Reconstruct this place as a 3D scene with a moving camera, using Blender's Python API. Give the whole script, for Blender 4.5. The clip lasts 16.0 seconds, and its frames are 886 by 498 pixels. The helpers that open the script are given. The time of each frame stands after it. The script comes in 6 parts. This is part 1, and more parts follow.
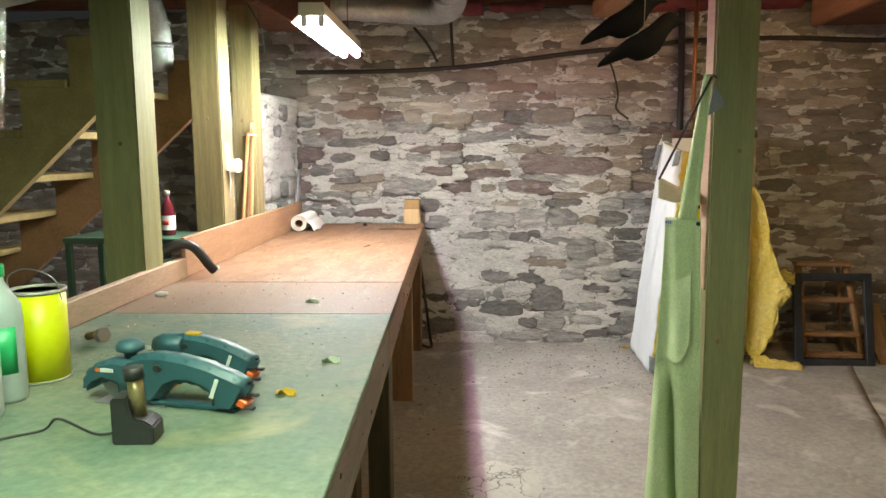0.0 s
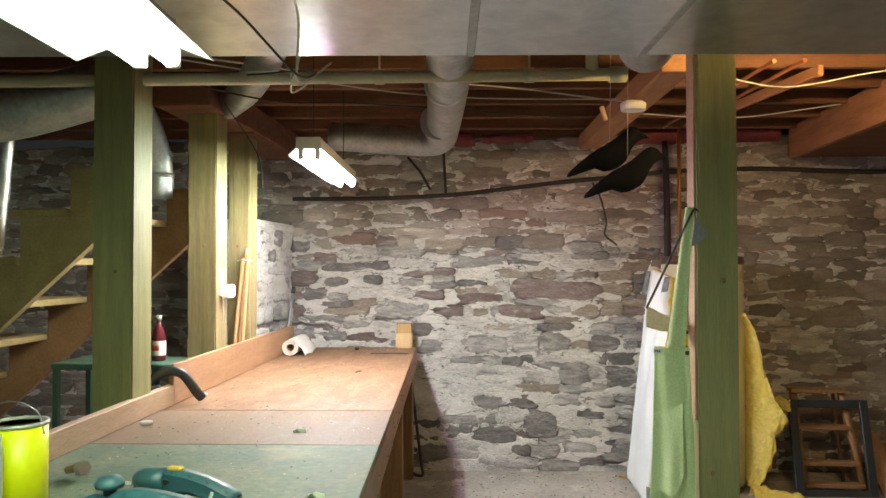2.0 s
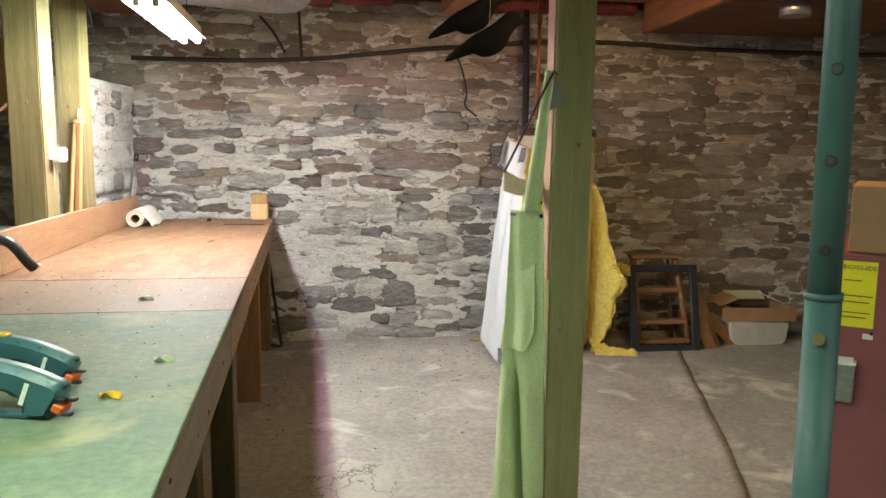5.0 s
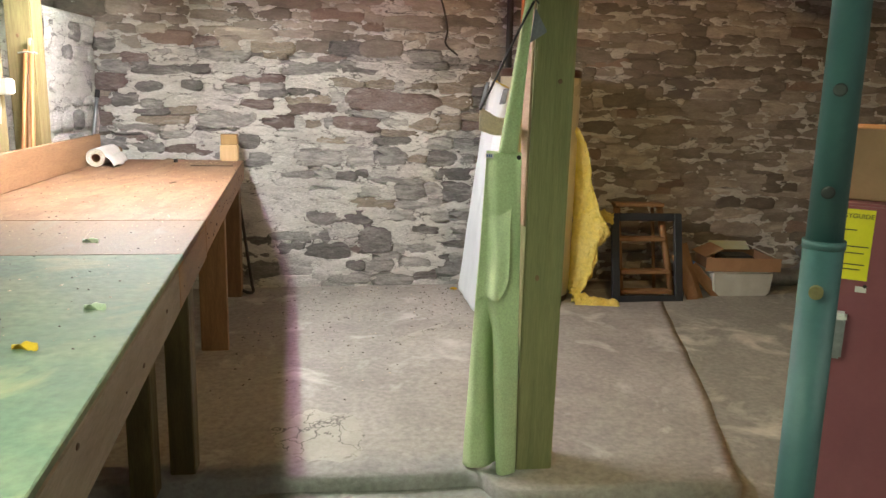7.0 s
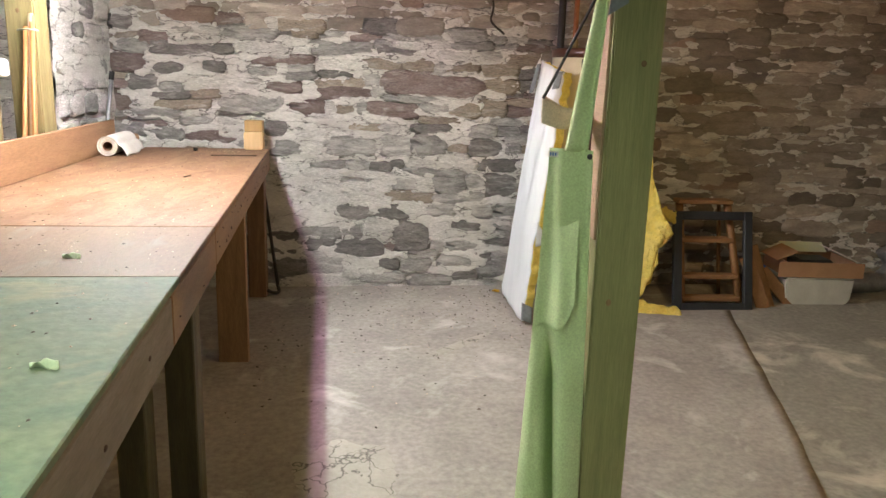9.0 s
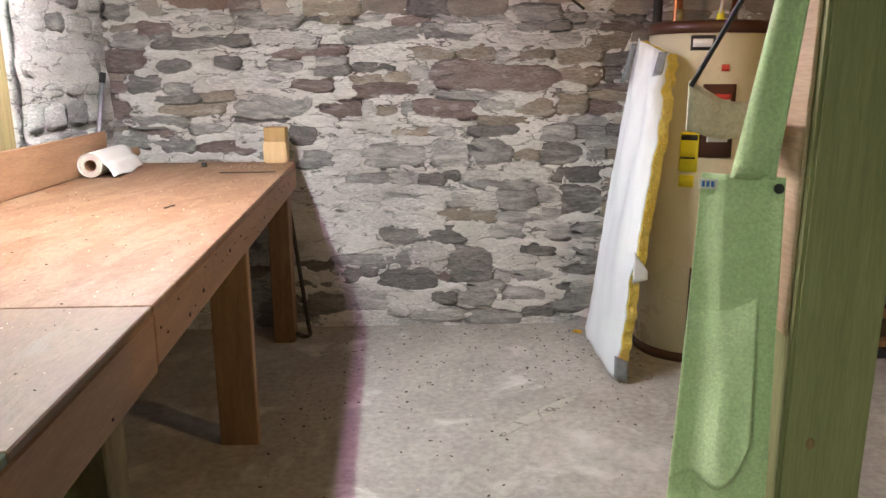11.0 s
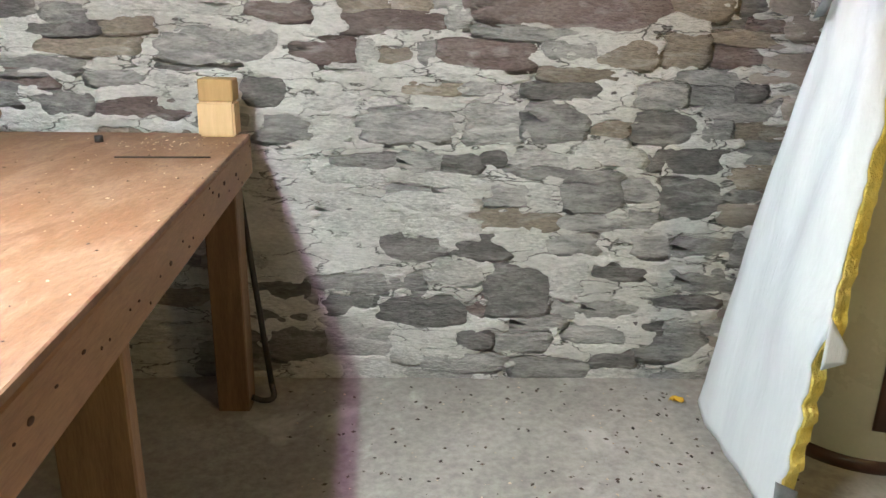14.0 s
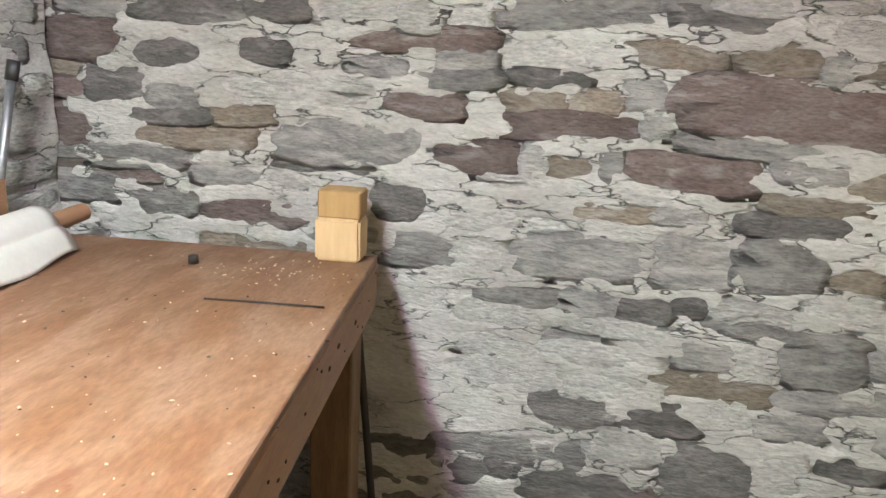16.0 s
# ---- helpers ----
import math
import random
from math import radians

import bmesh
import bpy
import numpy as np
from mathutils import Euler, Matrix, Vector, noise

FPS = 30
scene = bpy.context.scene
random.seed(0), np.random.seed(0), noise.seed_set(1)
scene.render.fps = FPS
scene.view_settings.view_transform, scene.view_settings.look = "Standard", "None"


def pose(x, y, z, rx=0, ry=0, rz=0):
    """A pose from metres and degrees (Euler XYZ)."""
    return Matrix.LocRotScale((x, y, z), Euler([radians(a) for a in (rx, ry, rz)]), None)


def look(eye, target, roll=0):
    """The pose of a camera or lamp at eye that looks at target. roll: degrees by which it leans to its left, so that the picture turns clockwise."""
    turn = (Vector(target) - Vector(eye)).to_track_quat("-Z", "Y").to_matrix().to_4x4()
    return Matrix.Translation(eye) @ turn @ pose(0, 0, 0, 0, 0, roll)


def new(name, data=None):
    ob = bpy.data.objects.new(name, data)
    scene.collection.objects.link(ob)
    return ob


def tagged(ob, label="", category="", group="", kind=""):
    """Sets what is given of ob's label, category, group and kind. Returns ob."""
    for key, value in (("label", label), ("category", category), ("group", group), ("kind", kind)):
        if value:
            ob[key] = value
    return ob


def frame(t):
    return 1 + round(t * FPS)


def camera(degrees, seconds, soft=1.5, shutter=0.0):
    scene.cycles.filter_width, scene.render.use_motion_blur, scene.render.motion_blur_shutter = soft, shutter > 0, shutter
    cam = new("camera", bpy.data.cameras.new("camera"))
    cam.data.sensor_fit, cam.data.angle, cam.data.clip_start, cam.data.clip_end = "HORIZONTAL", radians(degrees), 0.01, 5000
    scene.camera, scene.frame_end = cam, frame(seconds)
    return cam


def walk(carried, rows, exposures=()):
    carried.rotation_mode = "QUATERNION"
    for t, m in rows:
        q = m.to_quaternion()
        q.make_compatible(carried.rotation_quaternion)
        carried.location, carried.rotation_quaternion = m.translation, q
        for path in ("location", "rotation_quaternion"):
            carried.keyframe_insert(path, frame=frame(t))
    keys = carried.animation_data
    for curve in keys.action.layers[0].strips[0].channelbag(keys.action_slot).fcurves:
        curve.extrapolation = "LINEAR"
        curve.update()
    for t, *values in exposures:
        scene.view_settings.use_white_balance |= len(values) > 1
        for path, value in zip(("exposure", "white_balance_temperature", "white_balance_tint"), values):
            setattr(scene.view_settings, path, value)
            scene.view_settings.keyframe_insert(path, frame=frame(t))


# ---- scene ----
cam = camera(60.7, 16.0)
PATH = [
    (0, (0.538, 0.514, 1.536), (0.335, 2.485, 1.264), -0.3),
    (0.5, (0.536, 0.513, 1.549), (0.287, 2.490, 1.380), 0.1),
    (1, (0.542, 0.491, 1.564), (0.298, 2.474, 1.494), 0.2),
    (1.5, (0.550, 0.488, 1.572), (0.330, 2.475, 1.574), 0.0),
    (2, (0.559, 0.489, 1.571), (0.369, 2.480, 1.614), -0.1),
    (2.5, (0.560, 0.487, 1.548), (0.413, 2.481, 1.564), 0.2),
    (3, (0.561, 0.507, 1.543), (0.463, 2.504, 1.489), 0.4),
    (3.5, (0.565, 0.505, 1.531), (0.533, 2.501, 1.407), 0.9),
    (4, (0.563, 0.507, 1.516), (0.638, 2.498, 1.342), 1.3),
    (4.2, (0.568, 0.520, 1.526), (0.671, 2.508, 1.334), 1.1),
    (6.5, (0.547, 0.610, 1.459), (0.776, 2.558, 1.064), 1.3),
    (7, (0.636, 0.725, 1.464), (0.853, 2.671, 1.056), 1.6),
    (7.5, (0.682, 0.789, 1.459), (0.854, 2.733, 1.024), 1.7),
    (8, (0.634, 0.935, 1.456), (0.778, 2.876, 0.996), 2.2),
    (8.2, (0.591, 0.994, 1.471), (0.733, 2.939, 1.026), 2.0),
    (10.3, (0.7, 1.754, 1.439), (0.751, 3.693, 0.953), 1.4),
    (10.5, (0.691, 1.875, 1.431), (0.699, 3.814, 0.943), 0.9),
    (11, (0.677, 2.219, 1.433), (0.637, 4.163, 0.965), -0.2),
    (11.5, (0.681, 2.552, 1.412), (0.586, 4.496, 0.951), 0.9),
    (12, (0.671, 2.824, 1.379), (0.516, 4.748, 0.855), 1.3),
    (12.5, (0.565, 3.145, 1.384), (0.461, 5.069, 0.848), -0.5),
    (13, (0.514, 3.341, 1.361), (0.483, 5.254, 0.777), -0.3),
    (13.5, (0.523, 3.525, 1.358), (0.524, 5.429, 0.744), 0.5),
    (14, (0.469, 3.685, 1.379), (0.469, 5.587, 0.76), 1.2),
    (14.5, (0.334, 3.95, 1.399), (0.336, 5.864, 0.818), 1.0),
    (15, (0.267, 4.133, 1.461), (0.261, 6.053, 0.902), 1.1),
    (15.5, (0.305, 4.266, 1.49), (0.163, 6.185, 0.946), 2.7),
    (16, (0.286, 4.339, 1.502), (-0.017, 6.246, 0.982), 3.0),
]
walk(cam, [(t, look(eye, target, roll)) for t, eye, target, roll in PATH],
     [(0, -0.04, 6950, 2), (8.2, -0.04, 6980, 4), (11.0, -0.17, 6650, 6.5), (11.7, -0.17, 6520, 5), (13.0, -0.10, 6330, -2), (14.2, -0.06, 6320, -4), (16, -0.02, 6380, -2)])

# ---- light and exposure ----
world = bpy.data.worlds.new("basement_air")
scene.world = world
world.use_nodes = True
world.node_tree.nodes["Background"].inputs[0].default_value = (0.9, 0.95, 1.0, 1)
world.node_tree.nodes["Background"].inputs[1].default_value = 0.02
scene.view_settings.exposure = 0.0
TUBE_GREEN, TUBE_WHITE, TUBE_PINK, BULB = 96.0, 430.0, 178.0, 1400.0


# ---- materials ----
def mat(name, a, b=None, rough=0.7, metal=0.0, scale=5.0, fine=60.0, bump=0.15, stretch=(1, 1, 1), rnd=0.0, island=0.0,
        spot=None, spot_scale=2.0, spot_at=0.58, spot_soft=0.12, world_space=False, coat=0.0, rough_var=0.15, bump_mid=0.0,
        trans=0.0, mid_contrast=(0.35, 0.65), grain_amount=None, cracks=0.0, deep=0.01):
    """Two-tone surface: broad blotches, fine grain and relief, optional stains of a third tone."""
    b = b or tuple(c * 0.7 for c in a)
    grain_amount = (0.16 if bump >= 0.1 else 0.03) if grain_amount is None else grain_amount
    m = bpy.data.materials.new(name)
    m.use_nodes = True
    n, l = m.node_tree.nodes, m.node_tree.links
    bsdf = n["Principled BSDF"]
    if world_space:
        co = n.new("ShaderNodeNewGeometry").outputs["Position"]
    else:
        co = n.new("ShaderNodeTexCoord").outputs["Object"]
    mp = n.new("ShaderNodeMapping")
    mp.inputs["Scale"].default_value = stretch
    l.new(co, mp.inputs[0])
    vec = mp.outputs[0]
    if rnd:
        info = n.new("ShaderNodeObjectInfo")
        add = n.new("ShaderNodeVectorMath")
        add.operation = "ADD"
        sc = n.new("ShaderNodeMath")
        sc.operation = "MULTIPLY"
        sc.inputs[1].default_value = 37.0
        l.new(info.outputs["Random"], sc.inputs[0])
        l.new(vec, add.inputs[0])
        l.new(sc.outputs[0], add.inputs[1])
        vec = add.outputs[0]

    def tex(s, detail, dist=0.0):
        t = n.new("ShaderNodeTexNoise")
        t.inputs["Scale"].default_value, t.inputs["Detail"].default_value, t.inputs["Roughness"].default_value = s, detail, 0.62
        t.inputs["Distortion"].default_value = dist
        l.new(vec, t.inputs["Vector"])
        return t.outputs[0]

    def ramp(src, lo, hi):
        r = n.new("ShaderNodeMapRange")
        r.inputs[1].default_value, r.inputs[2].default_value = lo, hi
        l.new(src, r.inputs[0])
        return r.outputs[0]

    def mix(f, c1, c2, mode="MIX"):
        x = n.new("ShaderNodeMix")
        x.data_type, x.blend_type = "RGBA", mode
        for sock, v in ((x.inputs[0], f), (x.inputs[6], c1), (x.inputs[7], c2)):
            if isinstance(v, (int, float)):
                sock.default_value = v
            elif isinstance(v, tuple):
                sock.default_value = (*v, 1)
            else:
                l.new(v, sock)
        return x.outputs[2]

    big, small = tex(scale, 5, 0.4), tex(fine, 4)
    col = mix(ramp(big, *mid_contrast), a, b)
    grain = n.new("ShaderNodeMapRange")
    grain.inputs[1].default_value, grain.inputs[2].default_value = 0.3, 0.7
    grain.inputs[3].default_value, grain.inputs[4].default_value = 1 - grain_amount, 1 + grain_amount
    l.new(small, grain.inputs[0])
    gm = n.new("ShaderNodeVectorMath")
    gm.operation = "SCALE"
    l.new(col, gm.inputs[0])
    l.new(grain.outputs[0], gm.inputs["Scale"])
    col = gm.outputs[0]
    if spot:
        col = mix(ramp(tex(spot_scale, 7, 0.6), spot_at, spot_at + spot_soft), col, spot)
    vary = rnd or island
    if vary:
        src = n.new("ShaderNodeNewGeometry").outputs["Random Per Island"] if island else n.new("ShaderNodeObjectInfo").outputs["Random"]
        v = n.new("ShaderNodeMapRange")
        v.inputs[3].default_value, v.inputs[4].default_value = 1 - vary, 1 + vary
        l.new(src, v.inputs[0])
        g2 = n.new("ShaderNodeVectorMath")
        g2.operation = "SCALE"
        l.new(col, g2.inputs[0])
        l.new(v.outputs[0], g2.inputs["Scale"])
        col = g2.outputs[0]
    crack_h = None
    if cracks:
        warp = n.new("ShaderNodeTexNoise")
        warp.inputs["Scale"].default_value, warp.inputs["Detail"].default_value = 7.0, 4
        l.new(vec, warp.inputs["Vector"])
        wm = n.new("ShaderNodeVectorMath")
        wm.operation = "MULTIPLY_ADD"
        wm.inputs[1].default_value = (0.34, 0.34, 0.34)
        l.new(warp.outputs["Color"], wm.inputs[0])
        l.new(vec, wm.inputs[2])
        vo = n.new("ShaderNodeTexVoronoi")
        vo.feature = "DISTANCE_TO_EDGE"
        vo.inputs["Scale"].default_value = cracks
        l.new(wm.outputs[0], vo.inputs["Vector"])
        gate = ramp(tex(3.0, 3), 0.40, 0.50)
        line = n.new("ShaderNodeMapRange")
        line.inputs[1].default_value, line.inputs[2].default_value = 0.0, 0.03
        l.new(vo.outputs["Distance"], line.inputs[0])
        inv = n.new("ShaderNodeMath")
        inv.operation = "SUBTRACT"
        inv.inputs[0].default_value = 1.0
        l.new(line.outputs[0], inv.inputs[1])
        cm = n.new("ShaderNodeMath")
        cm.operation = "MULTIPLY"
        l.new(inv.outputs[0], cm.inputs[0])
        l.new(gate, cm.inputs[1])
        col = mix(cm.outputs[0], col, tuple(c * 0.28 for c in b))
        crack_h = cm.outputs[0]
    l.new(col, bsdf.inputs["Base Color"])
    rr = n.new("ShaderNodeMapRange")
    rr.inputs[3].default_value, rr.inputs[4].default_value = max(0.03, rough - rough_var), min(1, rough + rough_var)
    l.new(big, rr.inputs[0])
    l.new(rr.outputs[0], bsdf.inputs["Roughness"])
    bsdf.inputs["Metallic"].default_value = metal
    bsdf.inputs["Coat Weight"].default_value = coat
    bsdf.inputs["Transmission Weight"].default_value = trans
    if bump:
        bp = n.new("ShaderNodeBump")
        bp.inputs["Strength"].default_value, bp.inputs["Distance"].default_value = bump, deep
        h = small
        if bump_mid:
            ad = n.new("ShaderNodeMath")
            ad.operation = "MULTIPLY_ADD"
            ad.inputs[1].default_value = bump_mid
            l.new(big, ad.inputs[0])
            l.new(small, ad.inputs[2])
            h = ad.outputs[0]
        if crack_h is not None:
            sb = n.new("ShaderNodeMath")
            sb.operation = "MULTIPLY_ADD"
            sb.inputs[1].default_value = -1.6
            l.new(crack_h, sb.inputs[0])
            l.new(h, sb.inputs[2])
            h = sb.outputs[0]
        l.new(h, bp.inputs["Height"])
        l.new(bp.outputs[0], bsdf.inputs["Normal"])
    return m


def glow(name, col, strength):
    m = bpy.data.materials.new(name)
    m.use_nodes = True
    b = m.node_tree.nodes["Principled BSDF"]
    b.inputs["Base Color"].default_value = (0.8, 0.8, 0.8, 1)
    b.inputs["Emission Color"].default_value = (*col, 1)
    b.inputs["Emission Strength"].default_value = strength
    return m


MORTAR = mat("lime_mortar", (0.80, 0.785, 0.755), (0.57, 0.555, 0.52), 0.95, scale=2.2, fine=42, grain_amount=0.15, bump=1.0, deep=0.016, spot=(0.50, 0.475, 0.44), spot_scale=4.0, spot_at=0.58, spot_soft=0.3, bump_mid=1.2, cracks=4.0, stretch=(1, 1, 3.2))


def stone_mat(name, a, b, pale, share, vary):
    return mat(name, a, b, 0.88, scale=8, fine=45, grain_amount=0.30, bump=1.0, deep=0.018, rnd=vary, stretch=(1, 1, 3.4), world_space=True, spot=pale, spot_scale=7.5, spot_at=share, spot_soft=0.34, bump_mid=1.6, mid_contrast=(0.36, 0.64))


ST = {
    "grey": stone_mat("grey_slate_stone", (0.25, 0.245, 0.24), (0.40, 0.385, 0.365), (0.68, 0.665, 0.64), 0.47, 0.22),
    "dark": stone_mat("dark_slate_stone", (0.14, 0.135, 0.13), (0.25, 0.235, 0.225), (0.58, 0.565, 0.54), 0.54, 0.24),
    "red": stone_mat("red_brown_stone", (0.19, 0.14, 0.13), (0.27, 0.22, 0.205), (0.60, 0.575, 0.55), 0.55, 0.2),
    "tan": stone_mat("tan_sandstone", (0.37, 0.315, 0.25), (0.29, 0.25, 0.205), (0.64, 0.615, 0.58), 0.53, 0.2),
    "pale": stone_mat("limewashed_stone", (0.70, 0.685, 0.655), (0.55, 0.54, 0.515), (0.38, 0.37, 0.355), 0.58, 0.12),
}
STONE_REST = mat("rubble_stone", (0.26, 0.225, 0.195), (0.40, 0.355, 0.31), 0.9, scale=6, fine=50, bump=0.8, island=0.35, stretch=(1, 1, 3), world_space=True, spot=(0.52, 0.475, 0.42), spot_scale=5.5, spot_at=0.56, bump_mid=1.6)
CONCRETE = mat("worn_concrete", (0.40, 0.375, 0.345), (0.28, 0.26, 0.24), 0.85, scale=1.3, fine=35, bump=0.35, spot=(0.60, 0.585, 0.56), spot_scale=2.6, spot_at=0.56, spot_soft=0.16, bump_mid=0.9, world_space=True, grain_amount=0.2, cracks=0.0)
CONCRETE_LOW = mat("damp_concrete", (0.33, 0.32, 0.285), (0.24, 0.23, 0.20), 0.75, scale=1.5, fine=35, bump=0.35, grain_amount=0.2, spot=(0.66, 0.62, 0.55), spot_scale=2.6, spot_at=0.54, spot_soft=0.16, bump_mid=0.8, world_space=True)
PLY = mat("bench_plywood", (0.175, 0.085, 0.040), (0.255, 0.155, 0.095), 0.55, scale=4.2, fine=36, bump=0.2, stretch=(2.6, 0.9, 1), spot=(0.15, 0.066, 0.03), spot_scale=4.5, spot_at=0.56, spot_soft=0.14, mid_contrast=(0.42, 0.58), grain_amount=0.2)
PLY_DULL = mat("scuffed_bare_plywood", (0.16, 0.095, 0.056), (0.21, 0.14, 0.09), 0.6, scale=2.6, fine=40, bump=0.15, stretch=(3.0, 0.8, 1), spot=(0.20, 0.17, 0.13), spot_scale=3.4, spot_at=0.55, spot_soft=0.2, grain_amount=0.14)
# Grey-green tint over the bench's near half is put into the base colour.
PLY_TINTED = mat("worn_grey_green_tint", (0.10, 0.145, 0.10), (0.175, 0.20, 0.135), 0.66, scale=4.0, fine=38, bump=0.18, grain_amount=0.22, spot=(0.29, 0.27, 0.155), spot_scale=3.2, spot_at=0.57, spot_soft=0.18, mid_contrast=(0.40, 0.6), cracks=0.0)
FIR = mat("fir_board", (0.26, 0.14, 0.07), (0.35, 0.205, 0.115), 0.6, scale=3.5, fine=40, bump=0.12, stretch=(5, 0.6, 5))
FIR_EDGE = mat("soiled_fir_edge", (0.25, 0.205, 0.17), (0.185, 0.15, 0.125), 0.65, scale=4, fine=45, bump=0.15, stretch=(4, 0.6, 4), spot=(0.14, 0.10, 0.08), spot_scale=5, spot_at=0.64)
RAIL = mat("pale_rail_wood", (0.40, 0.26, 0.16), (0.47, 0.33, 0.22), 0.6, scale=3, fine=40, bump=0.1, stretch=(5, 0.5, 6))
LEG = mat("leg_wood", (0.27, 0.155, 0.075), (0.19, 0.11, 0.055), 0.65, scale=4, fine=45, bump=0.15, stretch=(6, 6, 0.7), rnd=0.3)
LEG_OLIVE = mat("olive_leg_wood", (0.155, 0.115, 0.042), (0.10, 0.075, 0.03), 0.65, scale=4, fine=45, bump=0.15, stretch=(6, 6, 0.7), rnd=0.2)
TREATED = mat("treated_post_wood", (0.29, 0.277, 0.12), (0.22, 0.213, 0.09), 0.65, scale=3.2, fine=38, bump=0.2, stretch=(9, 9, 0.45), spot=(0.19, 0.16, 0.07), spot_scale=2.4, spot_at=0.68, rnd=0.06)
TREATED_TAN = mat("tan_post_wood", (0.27, 0.215, 0.10), (0.19, 0.15, 0.07), 0.65, scale=3.2, fine=38, bump=0.2, stretch=(9, 9, 0.45), spot=(0.12, 0.09, 0.05), spot_scale=2.0, spot_at=0.62, rnd=0.1)
STAIRW = mat("stair_pine", (0.36, 0.28, 0.12), (0.28, 0.21, 0.09), 0.65, scale=3, fine=40, bump=0.12, stretch=(2, 4, 2))
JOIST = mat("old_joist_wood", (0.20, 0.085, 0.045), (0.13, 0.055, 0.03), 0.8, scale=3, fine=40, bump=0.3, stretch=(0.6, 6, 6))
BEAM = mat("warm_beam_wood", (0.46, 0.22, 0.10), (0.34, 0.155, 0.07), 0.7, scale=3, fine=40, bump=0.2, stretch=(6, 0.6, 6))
SUBFLOOR = mat("subfloor_boards", (0.19, 0.09, 0.05), (0.12, 0.055, 0.03), 0.85, scale=2, fine=40, bump=0.2, stretch=(5, 0.6, 1))
GALV = mat("galvanised_steel", (0.62, 0.64, 0.66), (0.5, 0.52, 0.55), 0.32, 0.9, scale=9, fine=30, bump=0.05, rough_var=0.1)
GALV_DULL = mat("dull_duct_steel", (0.45, 0.46, 0.47), (0.33, 0.34, 0.36), 0.45, 0.85, scale=8, fine=40, bump=0.1)
FOIL = mat("crinkled_foil", (0.75, 0.76, 0.76), (0.6, 0.61, 0.62), 0.22, 1.0, scale=20, fine=90, bump=0.5)
PVC = mat("ivory_pvc", (0.55, 0.52, 0.36), (0.48, 0.45, 0.31), 0.4, scale=6, fine=50, bump=0.03)
COPPER = mat("copper_pipe", (0.62, 0.26, 0.12), (0.45, 0.18, 0.085), 0.35, 0.9, scale=12, fine=60, bump=0.05)
IRON = mat("black_iron", (0.03, 0.028, 0.026), (0.05, 0.04, 0.035), 0.6, 0.3, scale=10, fine=60, bump=0.2)
CABLE = mat("black_cable", (0.02, 0.02, 0.02), (0.03, 0.03, 0.03), 0.5, scale=10, bump=0.05)
WIRE_W = mat("white_wire", (0.6, 0.57, 0.5), (0.5, 0.46, 0.4), 0.5, scale=10, bump=0.03)
TEAL = mat("teal_enamel", (0.042, 0.10, 0.105), (0.055, 0.125, 0.125), 0.5, 0.0, scale=6, fine=60, bump=0.06, spot=(0.02, 0.2, 0.34), spot_scale=4, spot_at=0.72)
MAROON = mat("maroon_enamel", (0.27, 0.085, 0.10), (0.23, 0.07, 0.085), 0.35, scale=4, fine=60, bump=0.03)
WHITE_PL = mat("white_plastic", (0.78, 0.77, 0.73), (0.7, 0.68, 0.64), 0.4, scale=8, bump=0.02)
ENAMEL = mat("white_lamp_enamel", (0.82, 0.83, 0.8), (0.75, 0.76, 0.73), 0.35, scale=6, bump=0.02)
FEATHER = mat("black_decoy_plastic", (0.003, 0.0035, 0.005), (0.005, 0.006, 0.008), 0.9, scale=14, fine=70, bump=0.3)
FEATHER.node_tree.nodes["Principled BSDF"].inputs["Specular IOR Level"].default_value = 0.12
TANK = mat("almond_enamel", (0.62, 0.56, 0.40), (0.57, 0.51, 0.36), 0.3, scale=3, fine=70, bump=0.02)
BROWN = mat("brown_panel", (0.085, 0.035, 0.022), (0.065, 0.028, 0.018), 0.35, scale=8, bump=0.03)
YLABEL = mat("yellow_label", (0.82, 0.72, 0.03), (0.78, 0.68, 0.03), 0.5, scale=8, bump=0.0)
PAPER = mat("white_paper", (0.76, 0.74, 0.70), (0.68, 0.65, 0.6), 0.7, scale=6, bump=0.03)
PAPER_EDGE = mat("paper_edges", (0.62, 0.56, 0.47), (0.45, 0.39, 0.32), 0.8, scale=30, fine=80, bump=0.2)
INK = mat("black_ink", (0.025, 0.025, 0.025), None, 0.6, bump=0.0)
INKRED = mat("red_ink", (0.6, 0.06, 0.04), None, 0.6, bump=0.0)
INKBLUE = mat("blue_ink", (0.05, 0.16, 0.5), None, 0.6, bump=0.0)
WRAP = mat("white_vinyl_facing", grain_amount=0.02, a=(0.76, 0.79, 0.82), b=(0.70, 0.73, 0.77), rough=0.45, scale=4, fine=25, bump=0.25, stretch=(3, 3, 0.5), bump_mid=1.0)
FIBRE = mat("yellow_fibreglass", (0.78, 0.61, 0.11), (0.84, 0.70, 0.22), 0.95, scale=7, fine=34, bump=1.0, deep=0.02, bump_mid=1.8, grain_amount=0.12, spot=(0.62, 0.38, 0.05), spot_scale=2.5, spot_at=0.58, spot_soft=0.3)
PINKW = mat("pink_fibreglass", (0.26, 0.06, 0.07), (0.18, 0.04, 0.05), 0.95, scale=9, fine=70, bump=1.0)
TAPE = mat("grey_duct_tape", (0.22, 0.24, 0.26), (0.17, 0.19, 0.21), 0.45, 0.2, scale=10, bump=0.1)
# Apron green, its base raised to make up for the weak light on it.
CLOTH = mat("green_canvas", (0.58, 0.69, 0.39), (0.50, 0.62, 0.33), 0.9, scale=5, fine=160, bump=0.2)
